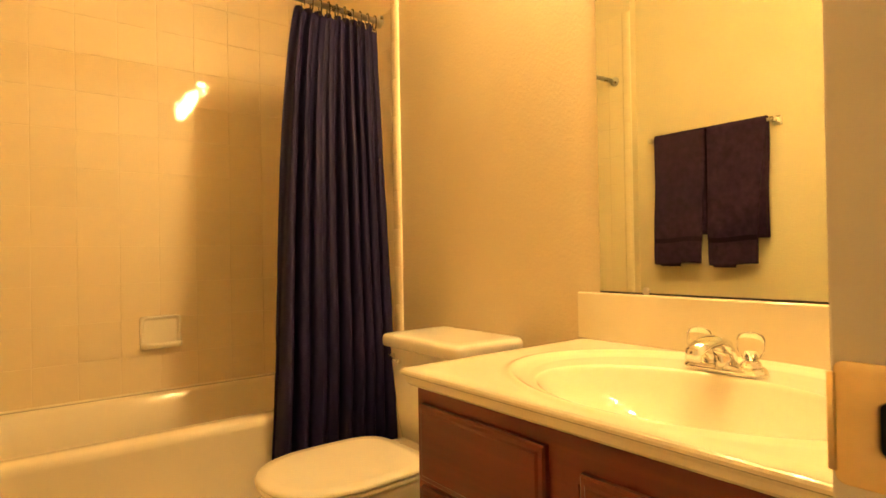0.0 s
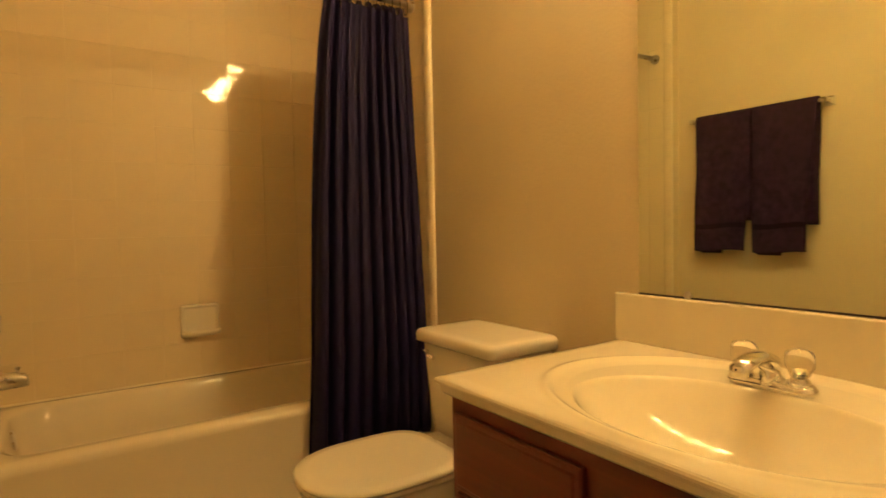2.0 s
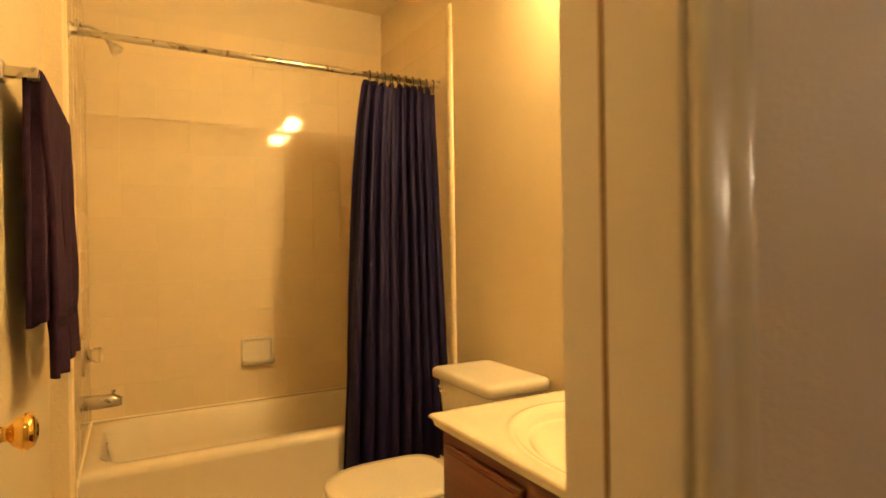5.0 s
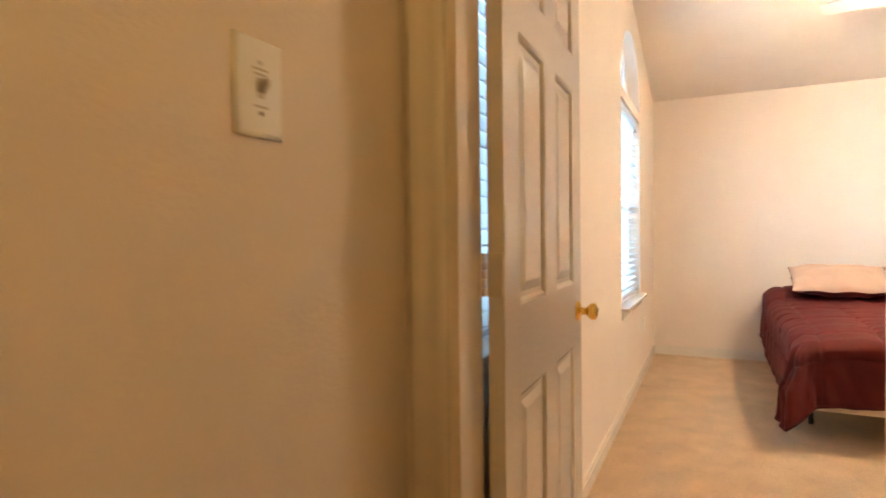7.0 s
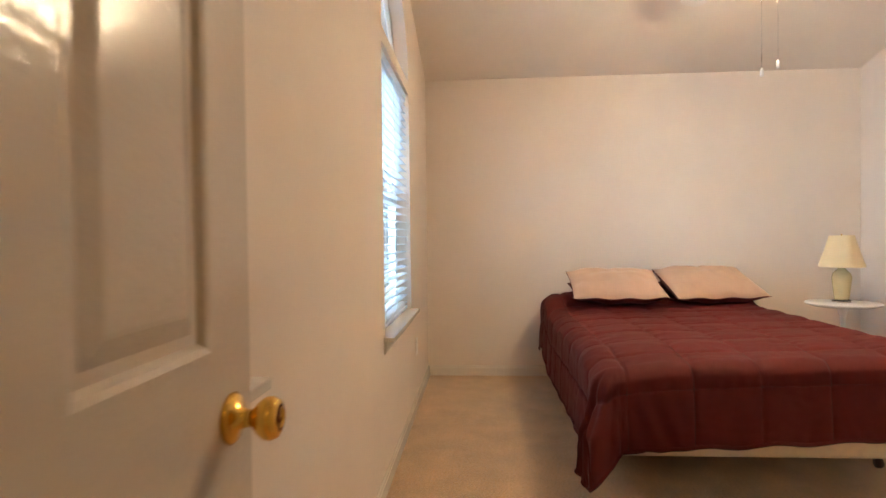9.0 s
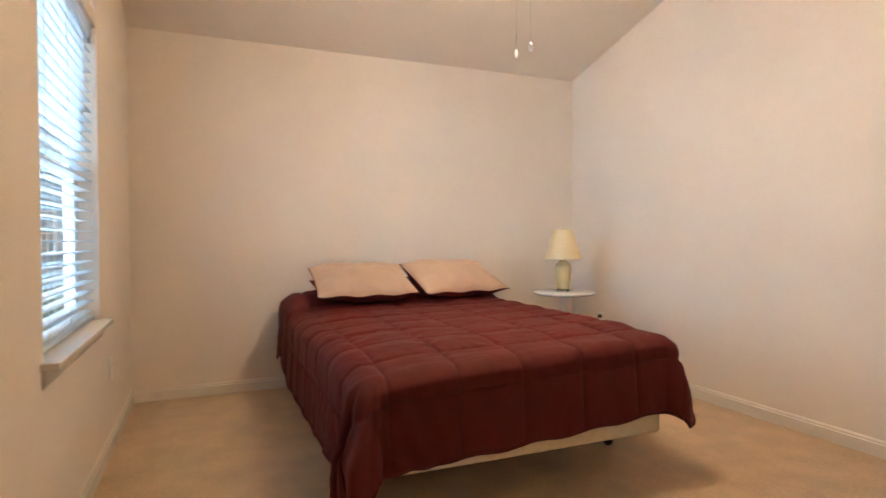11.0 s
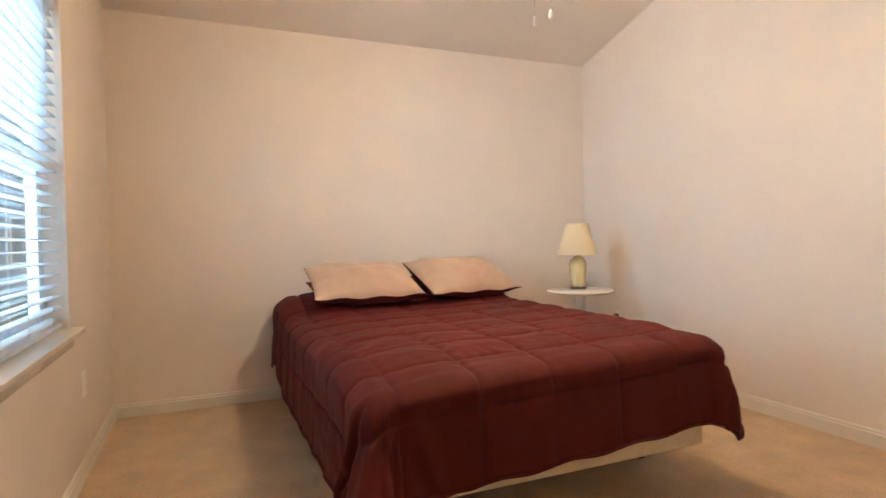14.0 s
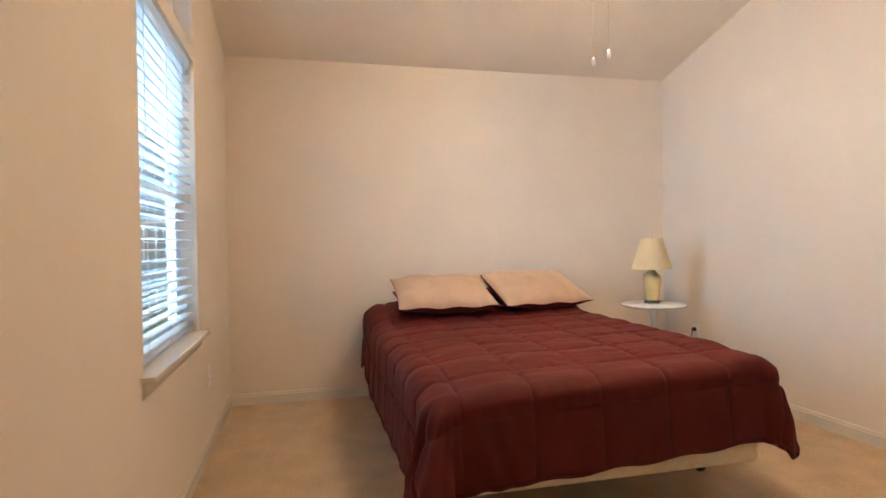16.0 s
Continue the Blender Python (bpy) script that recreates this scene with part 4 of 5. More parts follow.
def vanity():
    zt = 0.738
    c = thing("vanity_cabinet", (1.6, 0.63, 0), "cherry-stained wooden vanity cabinet with drawers and door", "cabinet")
    x0, y0, y1 = 1.322, 0.18, 1.078
    part("side_panel", box(x0, 1.90, y1 - 0.016, y1, 0.09, zt - 0.04), M_CAB, c)
    part("side_panel", box(x0, 1.90, y0, y0 + 0.016, 0.09, zt - 0.04), M_CAB, c)
    part("bottom_panel", box(x0 + 0.02, 1.90, y0 + 0.016, y1 - 0.016, 0.09, 0.106), M_CAB, c)
    bm = bmesh.new()
    for a in ((y1 - 0.045, y1 - 0.016, 0.09, zt - 0.04), (0.64, 0.70, 0.09, zt - 0.04), (y0 + 0.016, y0 + 0.05, 0.09, zt - 0.04), (0.70, y1 - 0.045, zt - 0.125, zt - 0.04), (y0 + 0.05, 0.64, zt - 0.125, zt - 0.04), (0.70, y1 - 0.045, 0.09, 0.12), (y0 + 0.05, 0.64, 0.09, 0.12), (0.70, y1 - 0.045, 0.485, 0.505), (0.70, y1 - 0.045, 0.295, 0.315)):
        add_box(bm, x0, x0 + 0.019, a[0], a[1], a[2], a[3])
    part("face_frame", bm, M_CAB, c)
    part("toe_kick", box(x0 + 0.07, x0 + 0.085, y0, y1, 0, 0.09), M_KICK, c)

    def front(name, a, b, z0, z1):
        rings = []
        for d, x in ((0, x0 - 0.0005), (0, x0 - 0.010), (0.004, x0 - 0.014), (0.012, x0 - 0.015), (0.016, x0 - 0.019), (0.02, x0 - 0.019)):
            rings.append([(x, a + d, z0 + d), (x, b - d, z0 + d), (x, b - d, z1 - d), (x, a + d, z1 - d)])
        m = loft(rings)
        for f in m.faces:
            f.smooth = False
        part(name, m, M_CAB, c)
    front("drawer_front", 0.70, y1 - 0.022, 0.497, zt - 0.078)
    front("drawer_front", 0.70, y1 - 0.022, 0.307, 0.485)
    front("drawer_front", 0.70, y1 - 0.022, 0.112, 0.295)
    front("door", y0 + 0.03, 0.628, 0.112, zt - 0.102)

    t = thing("countertop", (1.6, 0.63, zt), "cream cultured-marble vanity top with moulded oval basin", "countertop")
    fx, fy = 1.287, 1.098

    def surf(u, v):
        x = fx + 0.006 + (BR - fx - 0.006) * u
        y = 0.177 + (fy - 0.006 - 0.177) * v
        z = zt
        ro = math.hypot((x - 1.60) / 0.285, (y - 0.60) / 0.372)
        ri = math.hypot((x - 1.535) / 0.18, (y - 0.59) / 0.262)
        z += 0.005 * math.exp(-((ro - 1) / 0.035) ** 2)
        if ro < 1:
            z -= 0.006 * min(1, (1 - ro) / 0.12)
        if ri < 1.08:
            q = min(1, (1.08 - ri) / 1.08)
            z -= 0.125 * (1 - (1 - q) ** 2.6)
        e = min(x - fx - 0.006, fy - 0.006 - y)
        if e < 0.03:
            z -= 0.004 * ((0.03 - e) / 0.03) ** 2
        return (x, y, z)
    part("basin_top", sheet(surf, 150, 210), M_MARBLE, t)
    prof = [(0.03, -0.006), (0.006, -0.005), (0.002, -0.007), (0, -0.011), (0.001, -0.016), (0.008, -0.020), (0.010, -0.026), (0.012, -0.036), (0.018, -0.042), (0.05, -0.042)]
    path = [(fx, 0.177, 1, 0), (fx, fy, 1, -1), (BR, fy, 0, -1)]
    ed = loft([[(x + d * nx, y + d * ny, zt + z) for d, z in prof] for x, y, nx, ny in path])
    for f in ed.faces:
        f.smooth = False
    part("edge", ed, M_MARBLE, t)
    part("drain", lathe([(0, 0), (0.021, 0), (0.022, 0.003), (0.015, 0.004), (0.012, 0.001), (0, 0.001)], 24, pose(1.545, 0.59, zt - 0.129)), M_CHROME, t)
    part("backsplash", box(1.885, BR, 0.177, 1.093, zt - 0.002, 0.868, 0.005, 3), M_MARBLE, t)

    f = thing("basin_faucet", (1.757, 0.617, zt), "chrome centreset faucet with clear acrylic handles", "faucet")
    z = zt - 0.004
    base = loft([rrect(1.757 - 0.026, 1.757 + 0.026, 0.617 - 0.083, 0.617 + 0.083, 0.025, z), rrect(1.757 - 0.026, 1.757 + 0.026, 0.617 - 0.083, 0.617 + 0.083, 0.025, z + 0.008), rrect(1.757 - 0.019, 1.757 + 0.019, 0.617 - 0.076, 0.617 + 0.076, 0.018, z + 0.017)])
    part("base", base, M_CHROME, f)
    pts = [(1.762, 0.617, z + 0.012), (1.758, 0.617, z + 0.036), (1.742, 0.617, z + 0.055), (1.708, 0.617, z + 0.066), (1.668, 0.617, z + 0.063), (1.642, 0.617, z + 0.054), (1.634, 0.617, z + 0.038)]
    part("spout", tube(pts, [0.034, 0.029, 0.025, 0.0225, 0.021, 0.019, 0.015], 20, 0.62), M_CHROME, f)
    for s in (-1, 1):
        y = 0.617 + s * 0.052
        part("stem", lathe([(0, 0), (0.022, 0), (0.017, 0.012), (0.009, 0.018), (0.008, 0.036), (0, 0.037)], 20, pose(1.757, y, z + 0.014)), M_CHROME, f)
        part("handle", lathe([(0, 0), (0.016, 0), (0.018, 0.006), (0.024, 0.016), (0.025, 0.040), (0.021, 0.047), (0.011, 0.051), (0, 0.051)], 10, pose(1.757, y, z + 0.032)), M_ACRYL, f, "clear fluted acrylic handle")
        part("cap", lathe([(0, 0), (0.008, 0), (0.008, 0.002), (0, 0.002)], 14, pose(1.757, y, z + 0.0825)), M_CHROME, f)


vanity()
mir = thing("wall_mirror", (BR, 0.61, 0.872), "frameless wall mirror resting on the backsplash", "mirror")
part("glass", box(BR - 0.006, BR - 0.001, 0.2, 1.022, 0.873, 1.93), M_MIRROR, mir)
part("edge_channel", box(BR - 0.0085, BR - 0.001, 0.2, 1.022, 0.8685, 0.8725, 0.001), M_STEEL, mir, "dark strip along the bottom edge")
for y in (0.36, 0.881):
    part("clip", lathe([(0, 0), (0.011, 0), (0.010, 0.003), (0.005, 0.005), (0, 0.005)], 20, pose(BR - 0.006, y, 0.876, 0, -90, 0)), M_NICKEL, mir, "small round mirror clip")

vl = thing("vanity_light", (BR, 0.76, 2.25), "chrome bath bar light with four warm globe bulbs", "wall lamp")
part("bar", box(BR - 0.03, BR, 0.32, 1.20, 2.20, 2.30, 0.006, 3), M_CHROME, vl)
for y in (0.43, 0.65, 0.87, 1.09):
    part("socket", lathe([(0, 0), (0.03, 0), (0.022, 0.03), (0, 0.03)], 20, pose(BR - 0.03, y, 2.25, 0, -90, 0)), M_CHROME, vl)
    part("bulb", lathe([(0, 0)] + [(0.045 * math.sin(math.pi * k / 14), 0.045 - 0.045 * math.cos(math.pi * k / 14)) for k in range(1, 14)] + [(0, 0.09)], 20, pose(BR - 0.055, y, 2.25, 0, -90, 0)), M_BULB, vl, "glowing warm globe bulb")


# ---- hall and bedroom fittings ----
def switch(name, m, label, bars):
    """A wall plate facing local -y."""
    e = thing(name, (0, 0, 0), label, "light switch")
    part("plate", loft([[(x * a, -y, z * b) for x, z in ((-1, -1), (1, -1), (1, 1), (-1, 1))] for a, b, y in ((0.0355, 0.058, 0), (0.0355, 0.058, 0.003), (0.033, 0.0555, 0.0055), (0.030, 0.0525, 0.006))]), M_WHITE, e)
    part("slot", box(-0.005, 0.005, -0.0065, -0.005, -0.012, 0.012), M_ALMOND, e)
    part("toggle", loft([[(x * a, -d, z * b + zz) for x, z in ((-1, -1), (1, -1), (1, 1), (-1, 1))] for a, b, d, zz in ((0.0042, 0.006, 0.005, 0.0), (0.0038, 0.0045, 0.014, 0.004), (0.003, 0.003, 0.019, 0.007))]), M_ALMOND, e, "small toggle lever")
    for z in (-0.03, 0.03):
        part("screw", lathe([(0, 0), (0.003, 0), (0.0026, 0.001), (0, 0.0012)], 12, pose(0, -0.006, z, 90, 0, 0)), M_NICKEL, e)
    for z, w in bars:
        part("marking", box(-w, w, -0.0064, -0.0058, z - 0.0015, z + 0.0015), M_ALMOND, e, "small grey marking bar")
    e.matrix_basis = m
    return e


switch("hall_switch", pose(1.388, HY, 1.354) @ Matrix.Diagonal((1.18, 1.0, 1.12, 1.0)), "white hall switch plate with small markings", ((0.022, 0.012), (0.016, 0.01), (-0.022, 0.011)))
switch("entry_switch", pose(2.508, EY, 1.352, 0, 0, 180) @ Matrix.Diagonal((1.25, 1.0, 1.08, 1.0)), "white toggle switch plate on the entry wall", ())


def outlet(m, label):
    e = thing("wall_outlet", (0, 0, 0), label, "outlet")
    part("plate", box(-0.035, 0.035, -0.006, 0, -0.057, 0.057, 0.0025), M_WHITE, e)
    for z in (-0.02, 0.02):
        part("socket", box(-0.016, 0.016, -0.0075, -0.005, z - 0.014, z + 0.014, 0.002), M_WHITE, e)
        for x in (-0.006, 0.006):
            part("slot", box(x - 0.001, x + 0.001, -0.0078, -0.0072, z - 0.003, z + 0.006), M_DARK, e)
    e.matrix_basis = m


outlet(pose(5.77, WY, 0.41), "white duplex outlet on the window wall")
outlet(pose(6.25, RY, 0.40, 0, 0, 180), "white duplex outlet beside the nightstand")
cord = tube([(6.25, RY + 0.007, 0.42), (6.25, RY + 0.03, 0.42), (6.235, RY + 0.05, 0.405), (6.215, RY + 0.08, 0.33), (6.19, RY + 0.13, 0.12), (6.15, RY + 0.2, 0.012), (6.06, -3.08, 0.008)], 0.003, 8)
join(cord, box(6.236, 6.264, RY + 0.008, RY + 0.034, 0.408, 0.434, 0.004))
solid("lamp_cord", cord, M_STEEL, "dark lamp cord plugged into the outlet", "cord")


def hall_lamp(x, y, z):
    e = thing("ceiling_lamp", (x, y, z), "round frosted flush ceiling lamp glowing in the hall", "ceiling lamp")
    part("canopy", lathe([(0, 0), (0.15, 0), (0.155, -0.012), (0.145, -0.025), (0, -0.025)], 36, pose(x, y, z)), M_BRASS, e)
    part("dome", lathe([(0.14, -0.025), (0.132, -0.05), (0.105, -0.08), (0.06, -0.098), (0, -0.104)], 36, pose(x, y, z)), M_HALLG, e, "glowing frosted glass dome")


hall_lamp(0.85, -0.80, 2.44)


def nightstand():
    cx, cy, zt = 6.06, -2.955, 0.656
    e = thing("side_table", (cx, cy, 0), "round white pedestal side table", "table")
    part("tabletop", lathe([(0, -0.022), (0.19, -0.022), (0.218, -0.012), (0.226, -0.005), (0.226, 0), (0.222, 0.003), (0, 0.003)], 56, pose(cx, cy, zt - 0.003)), M_WHITEP, e)
    part("pedestal", lathe([(0, 0), (0.16, 0), (0.158, 0.008), (0.09, 0.022), (0.04, 0.05), (0.018, 0.12), (0.014, 0.35), (0.017, 0.55), (0.036, 0.615), (0.06, 0.634), (0, 0.634)], 40, pose(cx, cy, 0)), M_WHITEP, e)
    lx, ly = 6.09, -2.965
    l = thing("table_lamp", (lx, ly, zt), "ivory ceramic table lamp with pleated linen shade, unlit", "lamp")
    part("base", lathe([(0, 0), (0.056, 0), (0.056, 0.012), (0.05, 0.018), (0, 0.018)], 32, pose(lx, ly, zt)), M_ACRYL, l, "clear glass foot")
    part("body", lathe([(0, 0), (0.045, 0), (0.047, 0.012), (0.059, 0.12), (0.062, 0.155), (0.054, 0.185), (0.032, 0.205), (0.021, 0.222), (0, 0.222)], 8, pose(lx, ly, zt + 0.018)), M_LAMPC, l)
    part("neck", lathe([(0, 0), (0.012, 0), (0.012, 0.005), (0.02, 0.007), (0.02, 0.04), (0.004, 0.045), (0.004, 0.222), (0.006, 0.226), (0.006, 0.232), (0, 0.236)], 18, pose(lx, ly, zt + 0.238)), M_BRASS, l)
    n = 72
    rings = []
    for r, z in ((0.136, 0.0), (0.137, 0.006), (0.104, 0.11), (0.075, 0.213), (0.075, 0.219), (0.072, 0.219), (0.101, 0.11), (0.133, 0.0)):
        rings.append([(lx + (r + 0.0012 * (k % 2)) * math.cos(2 * math.pi * k / n), ly + (r + 0.0012 * (k % 2)) * math.sin(2 * math.pi * k / n), zt + 0.245 + z) for k in range(n)])
    part("shade", loft(rings, caps=False), M_SHADE, l, "cream pleated fabric shade")
    sp = bmesh.new()
    for k in range(3):
        a = 2 * math.pi * k / 3
        join(sp, tube([(lx, ly, zt + 0.457), (lx + 0.073 * math.cos(a), ly + 0.073 * math.sin(a), zt + 0.46)], 0.0018, 6))
    part("spider", sp, M_BRASS, l)


nightstand()


def bed():
    x0, x1, y0, y1 = 4.46, 6.56, -2.40, -0.99
    b = thing("bed_base", (5.5, -1.7, 0), "box spring and mattress on a steel bed frame", "bed")
    part("box_spring", box(x0 + 0.01, x1, y0 + 0.02, y1 - 0.02, 0.172, 0.36, 0.02, 3), M_SPRING, b, "cream quilted box spring")
    part("mattress", box(x0 + 0.03, x1, y0 + 0.03, y1 - 0.03, 0.362, 0.55, 0.04, 4), M_SPRING, b)
    for y in (y0 + 0.06, y1 - 0.06):
        part("frame_rail", box(x0 + 0.36, x1 - 0.05, y - 0.018, y + 0.018, 0.135, 0.171, 0.002), M_STEEL, b)
    for x in (x0 + 0.36, x1 - 0.25):
        part("cross_rail", box(x - 0.018, x + 0.018, y0 + 0.04, y1 - 0.06, 0.130, 0.165, 0.002), M_STEEL, b)
        for y in (y0 + 0.04, y1 - 0.08):
            lg = part("frame_leg", tube([(x, y, 0.132), (x, y, 0.05)], 0.014), M_STEEL, b)
            part("caster", lathe([(0, -0.014), (0.024, -0.012), (0.025, 0), (0.024, 0.012), (0, 0.014)], 20, pose(x, y, 0.025, 90, 0, 0)), M_STEEL, lg)

    # comforter: cloth coordinates a along the bed from the foot, c across from the window side
    top, lo_foot, lo_left, lo_right = 0.608, 0.375, 0.46, 0.335
    ex0, ey1, ey0 = x0 + 0.01, y1 - 0.045, y0 + 0.075

    def puff(a, c):
        pa, pc = 0.25, 0.275
        sa = abs(((a + 0.13) / pa + 0.5) % 1 - 0.5) * pa
        sc = abs(((c - 0.03) / pc + 0.5) % 1 - 0.5) * pc
        pull = 0.0025 * math.sin(a * 75 + 7 * noise.noise((a * 5, c * 5, 1.0))) * math.exp(-sc / 0.04) + 0.0025 * math.sin(c * 75 + 7 * noise.noise((a * 5, c * 5, 7.0))) * math.exp(-sa / 0.04)
        groove = (1 - math.exp(-sa / 0.008)) * (1 - math.exp(-sc / 0.008))
        return 0.012 * groove + 0.006 * math.sin(math.pi * sa / pa) * math.sin(math.pi * sc / pc) + pull * groove + 0.0014 * noise.noise((a * 30, c * 22, 3.0)) + 0.0025 * noise.noise((a * 9, c * 15, 5.0))

    def cloth(u, v):
        a = -lo_foot + (x1 + 0.02 - ex0 + lo_foot) * u
        c = -lo_left + (ey1 - ey0 + lo_left + lo_right) * v
        da = max(0.0, -a)
        width = ey1 - ey0
        left, right = max(0.0, -c), max(0.0, c - width)
        db, sgn = (left, 1) if left > 0 else (right, -1)
        x = ex0 + max(0.0, a)
        y = ey1 - min(max(c, 0.0), width)
        d = math.hypot(da, db)
        ang = math.atan2(da, db) if db > 0 else math.pi / 2
        corner = math.sin(2 * ang) if (da > 0 and db > 0) else 0.0
        if corner:
            lb = lo_left if sgn > 0 else lo_right
            reach = min(lo_foot * d / da, lb * d / db)
            want = lb + (lo_foot - lb) * math.sin(ang) ** 2 + (0.10 if sgn > 0 else 0.09) * corner ** 2
            d *= want / reach
        wob = noise.noise((a * 3.1, c * 3.1, 0.3)) * 0.5 + noise.noise((a * 7, c * 7, 4.0)) * 0.25
        pf = puff(a, c)
        side = min(1.0, max(0.0, c / width))
        z = top + pf + 0.007 * wob + 0.004 * noise.noise((a * 13, c * 4, 2.0)) + 0.022 * side * side
        # crown of the mattress, rise towards the head
        hx = max(0.0, x - (x1 - 0.62)) / 0.62
        z += 0.10 * math.sin(min(1.0, hx * 1.5) * math.pi / 2) ** 2 - 0.05 * max(0.0, hx - 0.7) / 0.3
        z -= (0.035 - 0.02 * side) * (1 - min(max(a, 0.0) / 0.25, 1.0))
        if c < width / 2:
            z -= 0.02 * (1 - min(1.0, max(c, 0.0) / 0.2))
        if d > 0:
            rad = 0.065 + 0.02 * (1 - math.sin(ang)) * (sgn > 0) + 0.03 * corner
            s = min(d / (rad * 1.57), 1.0) * math.pi / 2
            out = rad * math.sin(s)
            drop = rad * (1 - math.cos(s)) + max(0.0, d - rad * 1.57)
            low = min(1.0, drop / 0.25)
            ripple = 0.004 * math.sin((c if da > db else a) * 2 * math.pi / 0.275 + 0.7) * low
            if sgn > 0:
                fold = corner * low * (0.085 * low + 0.034 * math.sin(ang * 8 + 0.2) + 0.014 * math.sin(ang * 19 + 4 * d))
            else:
                fold = corner * low * (0.02 * low + 0.012 * math.sin(ang * 7))
            out += (0.05 if sgn > 0 or db == 0 else 0.05 + 0.12 * math.cos(ang)) * drop + ripple + fold + pf * 0.9 * min(1, drop / 0.05) + 0.010 * wob
            # creases drawn down the foot face from the window-side corner
            if da > 0 and sgn > 0 or (da > 0 and db == 0):
                out += 0.007 * math.sin(c * 62 - drop * 26 + 2 * wob) * math.exp(-((c - 0.08) / 0.2) ** 2) * low * math.sin(ang) ** 2
            nx, ny = (-math.sin(ang), math.cos(ang) * sgn) if db > 0 else (-1, 0)
            x += out * nx
            y += out * ny
            z -= drop
            z = max(z, 0.05 + 0.02 * abs(wob))
            hem = 0.006 * math.sin(c * 2 * math.pi / 0.275) + 0.03 * max(0.0, side - 0.2)
            if da > 0:
                z += hem * min(1, drop / 0.25) * math.sin(ang) ** 4
        return (x, y, z)
    cf = thing("comforter", (5.5, -1.7, 0.6), "burgundy quilted comforter spread over the bed", "comforter")
    top_bm = sheet(cloth, 480, 420)
    top_bm.normal_update()
    low = top_bm.copy()
    flip = -1 if sum(v.normal.z for v in low.verts) > 0 else 1
    for v in low.verts:
        v.co += v.normal * 0.014 * flip
    quilt = part("quilt", top_bm, M_BURG, cf)
    part("lining", low, M_TAN, cf, "tan cotton underside")
    a0, la = lo_foot, x1 + 0.02 - ex0 + lo_foot
    c0, lc = lo_left, ey1 - ey0 + lo_left + lo_right
    # stitching coloured darker than the cloth, which also paints the grooves' shade
    for k in range(-1, 8):
        part("stitching", tube([cloth((a0 - 0.13 + 0.25 * k) / la, j / 150) for j in range(151)], 0.0030, 6), M_STITCH, quilt)
    for k in range(-1, 6):
        part("stitching", tube([cloth(j / 150, (c0 + 0.03 + 0.275 * k) / lc) for j in range(151)], 0.0030, 6), M_STITCH, quilt)
    rim = [cloth(0, k / 140) for k in range(141)]
    part("foot_hem", tube(rim, 0.008, 8), M_BURG, cf)
    part("side_hem", tube([cloth(k / 140, 0) for k in range(141)], 0.008, 8), M_BURG, cf)
    part("side_hem", tube([cloth(k / 140, 1) for k in range(141)], 0.008, 8), M_BURG, cf)


bed()


def pillow(name, w, h, t, m, face, back, label, group):
    e = thing(name, (0, 0, 0), label, "pillow", group)

    def half(s):
        def at(u, v):
            a, b = 2 * u - 1, 2 * v - 1
            ex = (1 - a * a) * (1 - b * b)
            th = t * max(0.0, ex) ** 0.46
            wr = 0.020 * noise.noise((a * 2.2, b * 2.2, s + w)) + 0.006 * noise.noise((a * 6, b * 3, s)) + 0.010 * math.sin(17 * a + 3 * noise.noise((a * 3, b, 0))) * abs(b) ** 2.5
            return (a * w * (1 - 0.05 * (1 - b * b)), b * h * (1 - 0.06 * (1 - a * a)), s * (th + wr * (ex ** 0.5 if ex > 0 else 0)) + 0.012 * (a * a * b * b) + 0.006 * math.sin(9 * a) * b * b)
        return at
    f = part("face", sheet(half(1), 90, 70), face, e)
    k = part("backing", sheet(half(-1), 90, 70), back, e)
    fl = bmesh.new()
    ringpts = []
    for k2 in range(120):
        q = k2 / 30
        side, fr = int(q), q - int(q)
        a, b = ((2 * fr - 1, -1), (1, 2 * fr - 1), (1 - 2 * fr, 1), (-1, 1 - 2 * fr))[side]
        ringpts.append((a * w * (1 - 0.05 * (1 - b * b)), b * h * (1 - 0.06 * (1 - a * a)), 0.012 * (a * a * b * b) + 0.006 * math.sin(9 * a) * b * b))
    join(fl, tube(ringpts + ringpts[:1], 0.0025, 8))
    part("seam", fl, back, e)
    e.matrix_basis = m
    return e


pillow("sham_pillow", 0.31, 0.23, 0.06, pose(6.34, -1.46, 0.715, 10, 0, -90), M_BURG, M_BURG, "burgundy bed pillow under the blush one", "pillows on the bed")
pillow("sham_pillow", 0.31, 0.23, 0.06, pose(6.34, -2.10, 0.715, 10, 0, -90), M_BURG, M_BURG, "burgundy bed pillow under the blush one", "pillows on the bed")
pillow("blush_pillow", 0.325, 0.235, 0.102, pose(6.16, -1.43, 0.775, 20, 0, -92), M_PINK, M_BURG, "blush pink pillow with burgundy back", "pillows on the bed")
pillow("blush_pillow", 0.325, 0.235, 0.102, pose(6.18, -2.10, 0.780, 22, 0, -84), M_PINK, M_BURG, "blush pink pillow with burgundy back, slightly turned", "pillows on the bed")


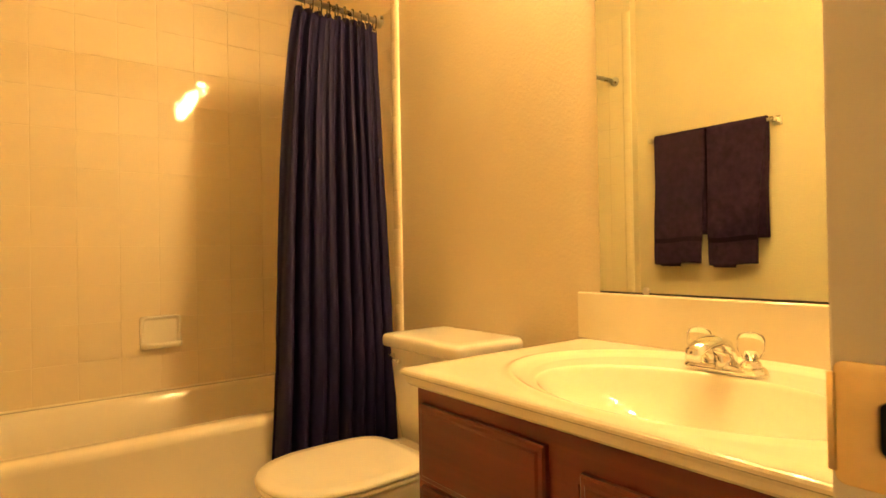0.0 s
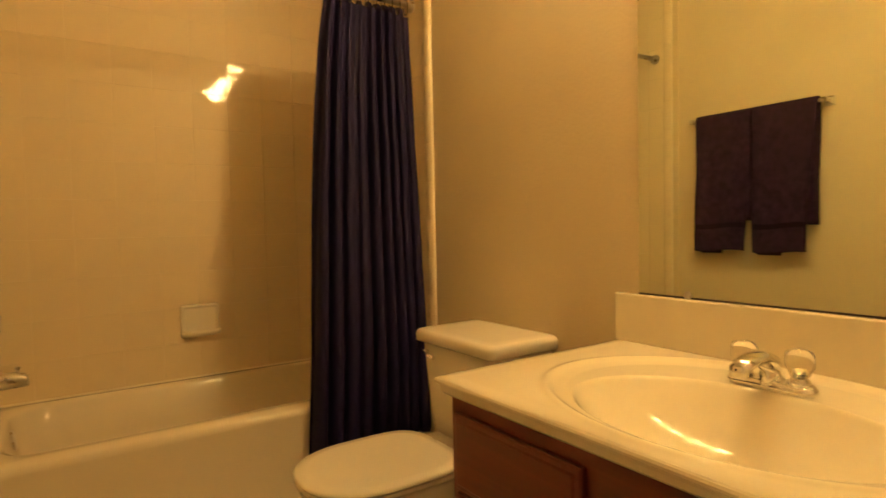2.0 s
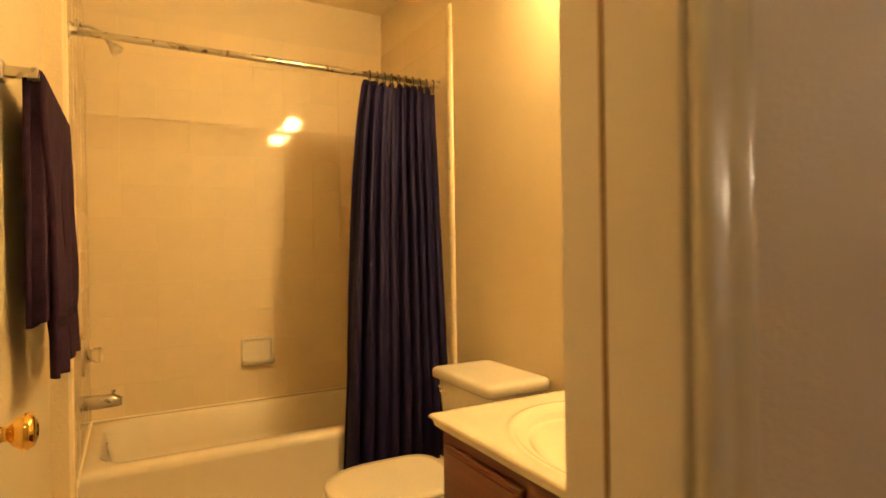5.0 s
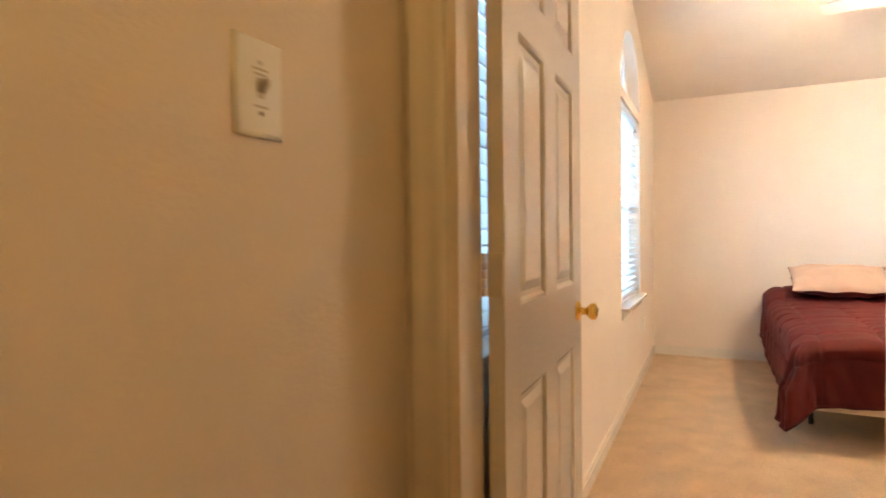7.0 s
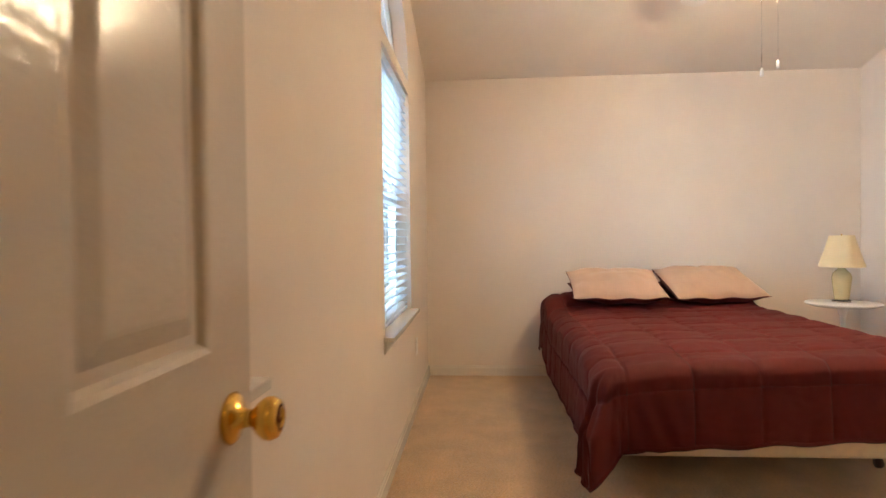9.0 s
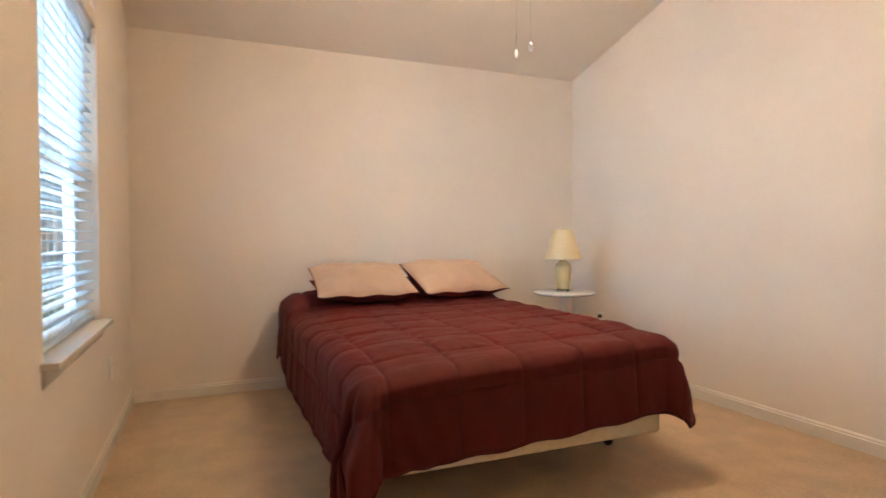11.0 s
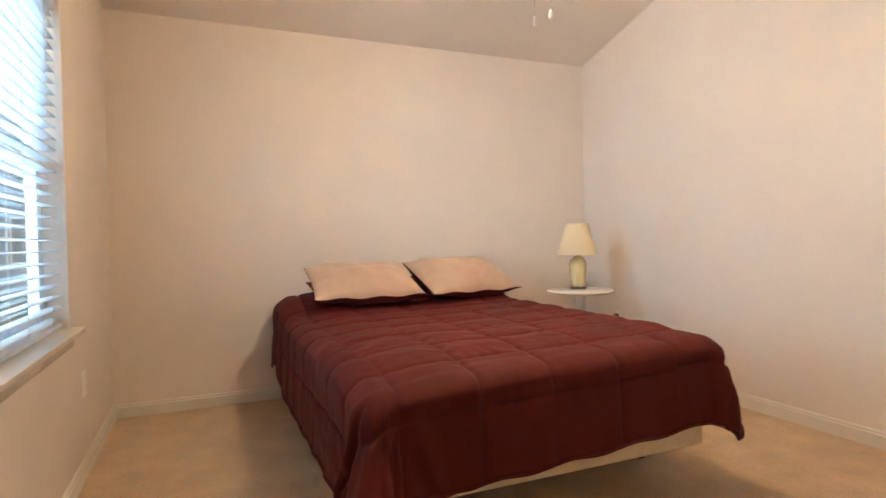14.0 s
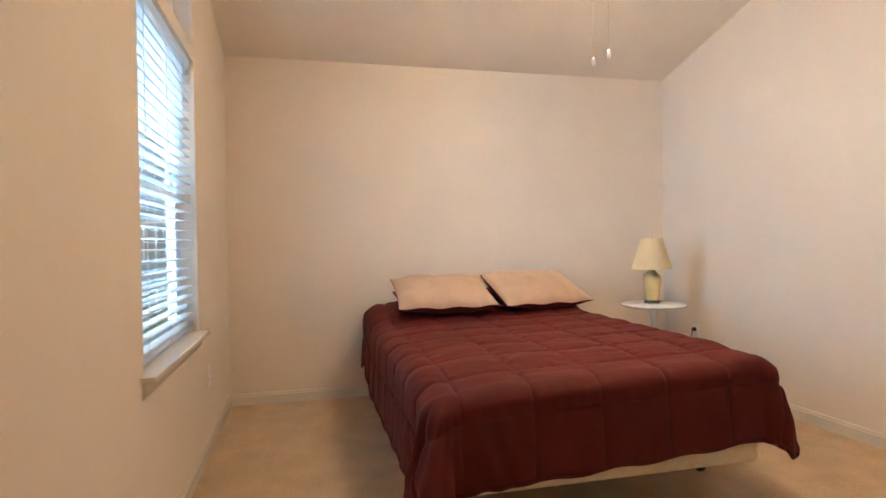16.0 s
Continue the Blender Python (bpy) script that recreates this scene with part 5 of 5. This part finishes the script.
def ceiling_fan():
    cx, cy = 4.75, -1.775
    cz = ceil_z(cx)
    e = thing("ceiling_fan", (cx, cy, cz), "white ceiling fan with three lit glass shades and pull chains", "ceiling fan")
    part("canopy", lathe([(0, 0.02), (0.07, 0.02), (0.068, -0.03), (0.03, -0.07), (0, -0.07)], 32, pose(cx, cy, cz)), M_FANW, e)
    part("downrod", tube([(cx, cy, cz - 0.06), (cx, cy, 2.60)], 0.013), M_FANW, e)
    part("motor", lathe([(0, 0), (0.06, 0), (0.13, 0.03), (0.14, 0.07), (0.12, 0.11), (0.05, 0.14), (0, 0.14)], 36, pose(cx, cy, 2.47)), M_FANW, e)
    for k in range(5):
        a = 8 + 72 * k
        bl = loft([[(d, s * w, 0.0) for s in (-1, 1)] + [(d, s * w, 0.008) for s in (1, -1)] for d, w in ((0.16, 0.045), (0.2, 0.055), (0.4, 0.066), (0.6, 0.068), (0.645, 0.055), (0.66, 0.03))])
        for f in bl.faces:
            f.smooth = False
        bmesh.ops.transform(bl, matrix=pose(cx, cy, 2.475, 0, 0, a) @ pose(0, 0, 0, 11, 0, 0), verts=bl.verts)
        blade = part("blade", bl, M_FANW, e)
        ir = box(0.09, 0.22, -0.018, 0.018, -0.006, 0.0, 0.002)
        bmesh.ops.transform(ir, matrix=pose(cx, cy, 2.472, 0, 0, a), verts=ir.verts)
        part("blade_iron", ir, M_FANW, blade)
    part("light_fitter", lathe([(0, 0), (0.035, 0), (0.06, 0.03), (0.06, 0.07), (0, 0.075)], 30, pose(cx, cy, 2.395)), M_FANW, e)
    for k in range(3):
        a = 70 + 120 * k
        m = pose(cx, cy, 2.405, 0, 0, a) @ pose(0.055, 0, 0, 0, 146, 0)
        part("shade", lathe([(0.018, 0.0), (0.022, 0.02), (0.038, 0.05), (0.048, 0.085), (0.056, 0.115), (0.052, 0.115), (0.044, 0.085), (0.034, 0.05), (0.018, 0.022), (0.0, 0.020)], 24, m), M_FANG, e, "glowing frosted glass shade")
        part("bulb", lathe([(0, 0.022), (0.010, 0.024), (0.012, 0.040), (0.022, 0.060), (0.024, 0.074), (0.017, 0.088), (0, 0.094)], 20, m), M_FANB, e, "glowing warm bulb")
    for dx, dy, z in ((0.0, 0.01, 1.862), (-0.01, -0.058, 1.895)):
        x, y = 4.71 + dx, -1.776 + dy
        ch = part("pull_chain", tube([(x, y, 2.40), (x, y, z + 0.04)], 0.0012, 6), M_NICKEL, e)
        part("chain_knob", lathe([(0, 0), (0.006, 0.002), (0.0085, 0.012), (0.007, 0.03), (0.003, 0.04), (0, 0.04)], 16, pose(x, y, z)), M_WHITE, ch, "small white chain knob")


ceiling_fan()
lay_tiles()
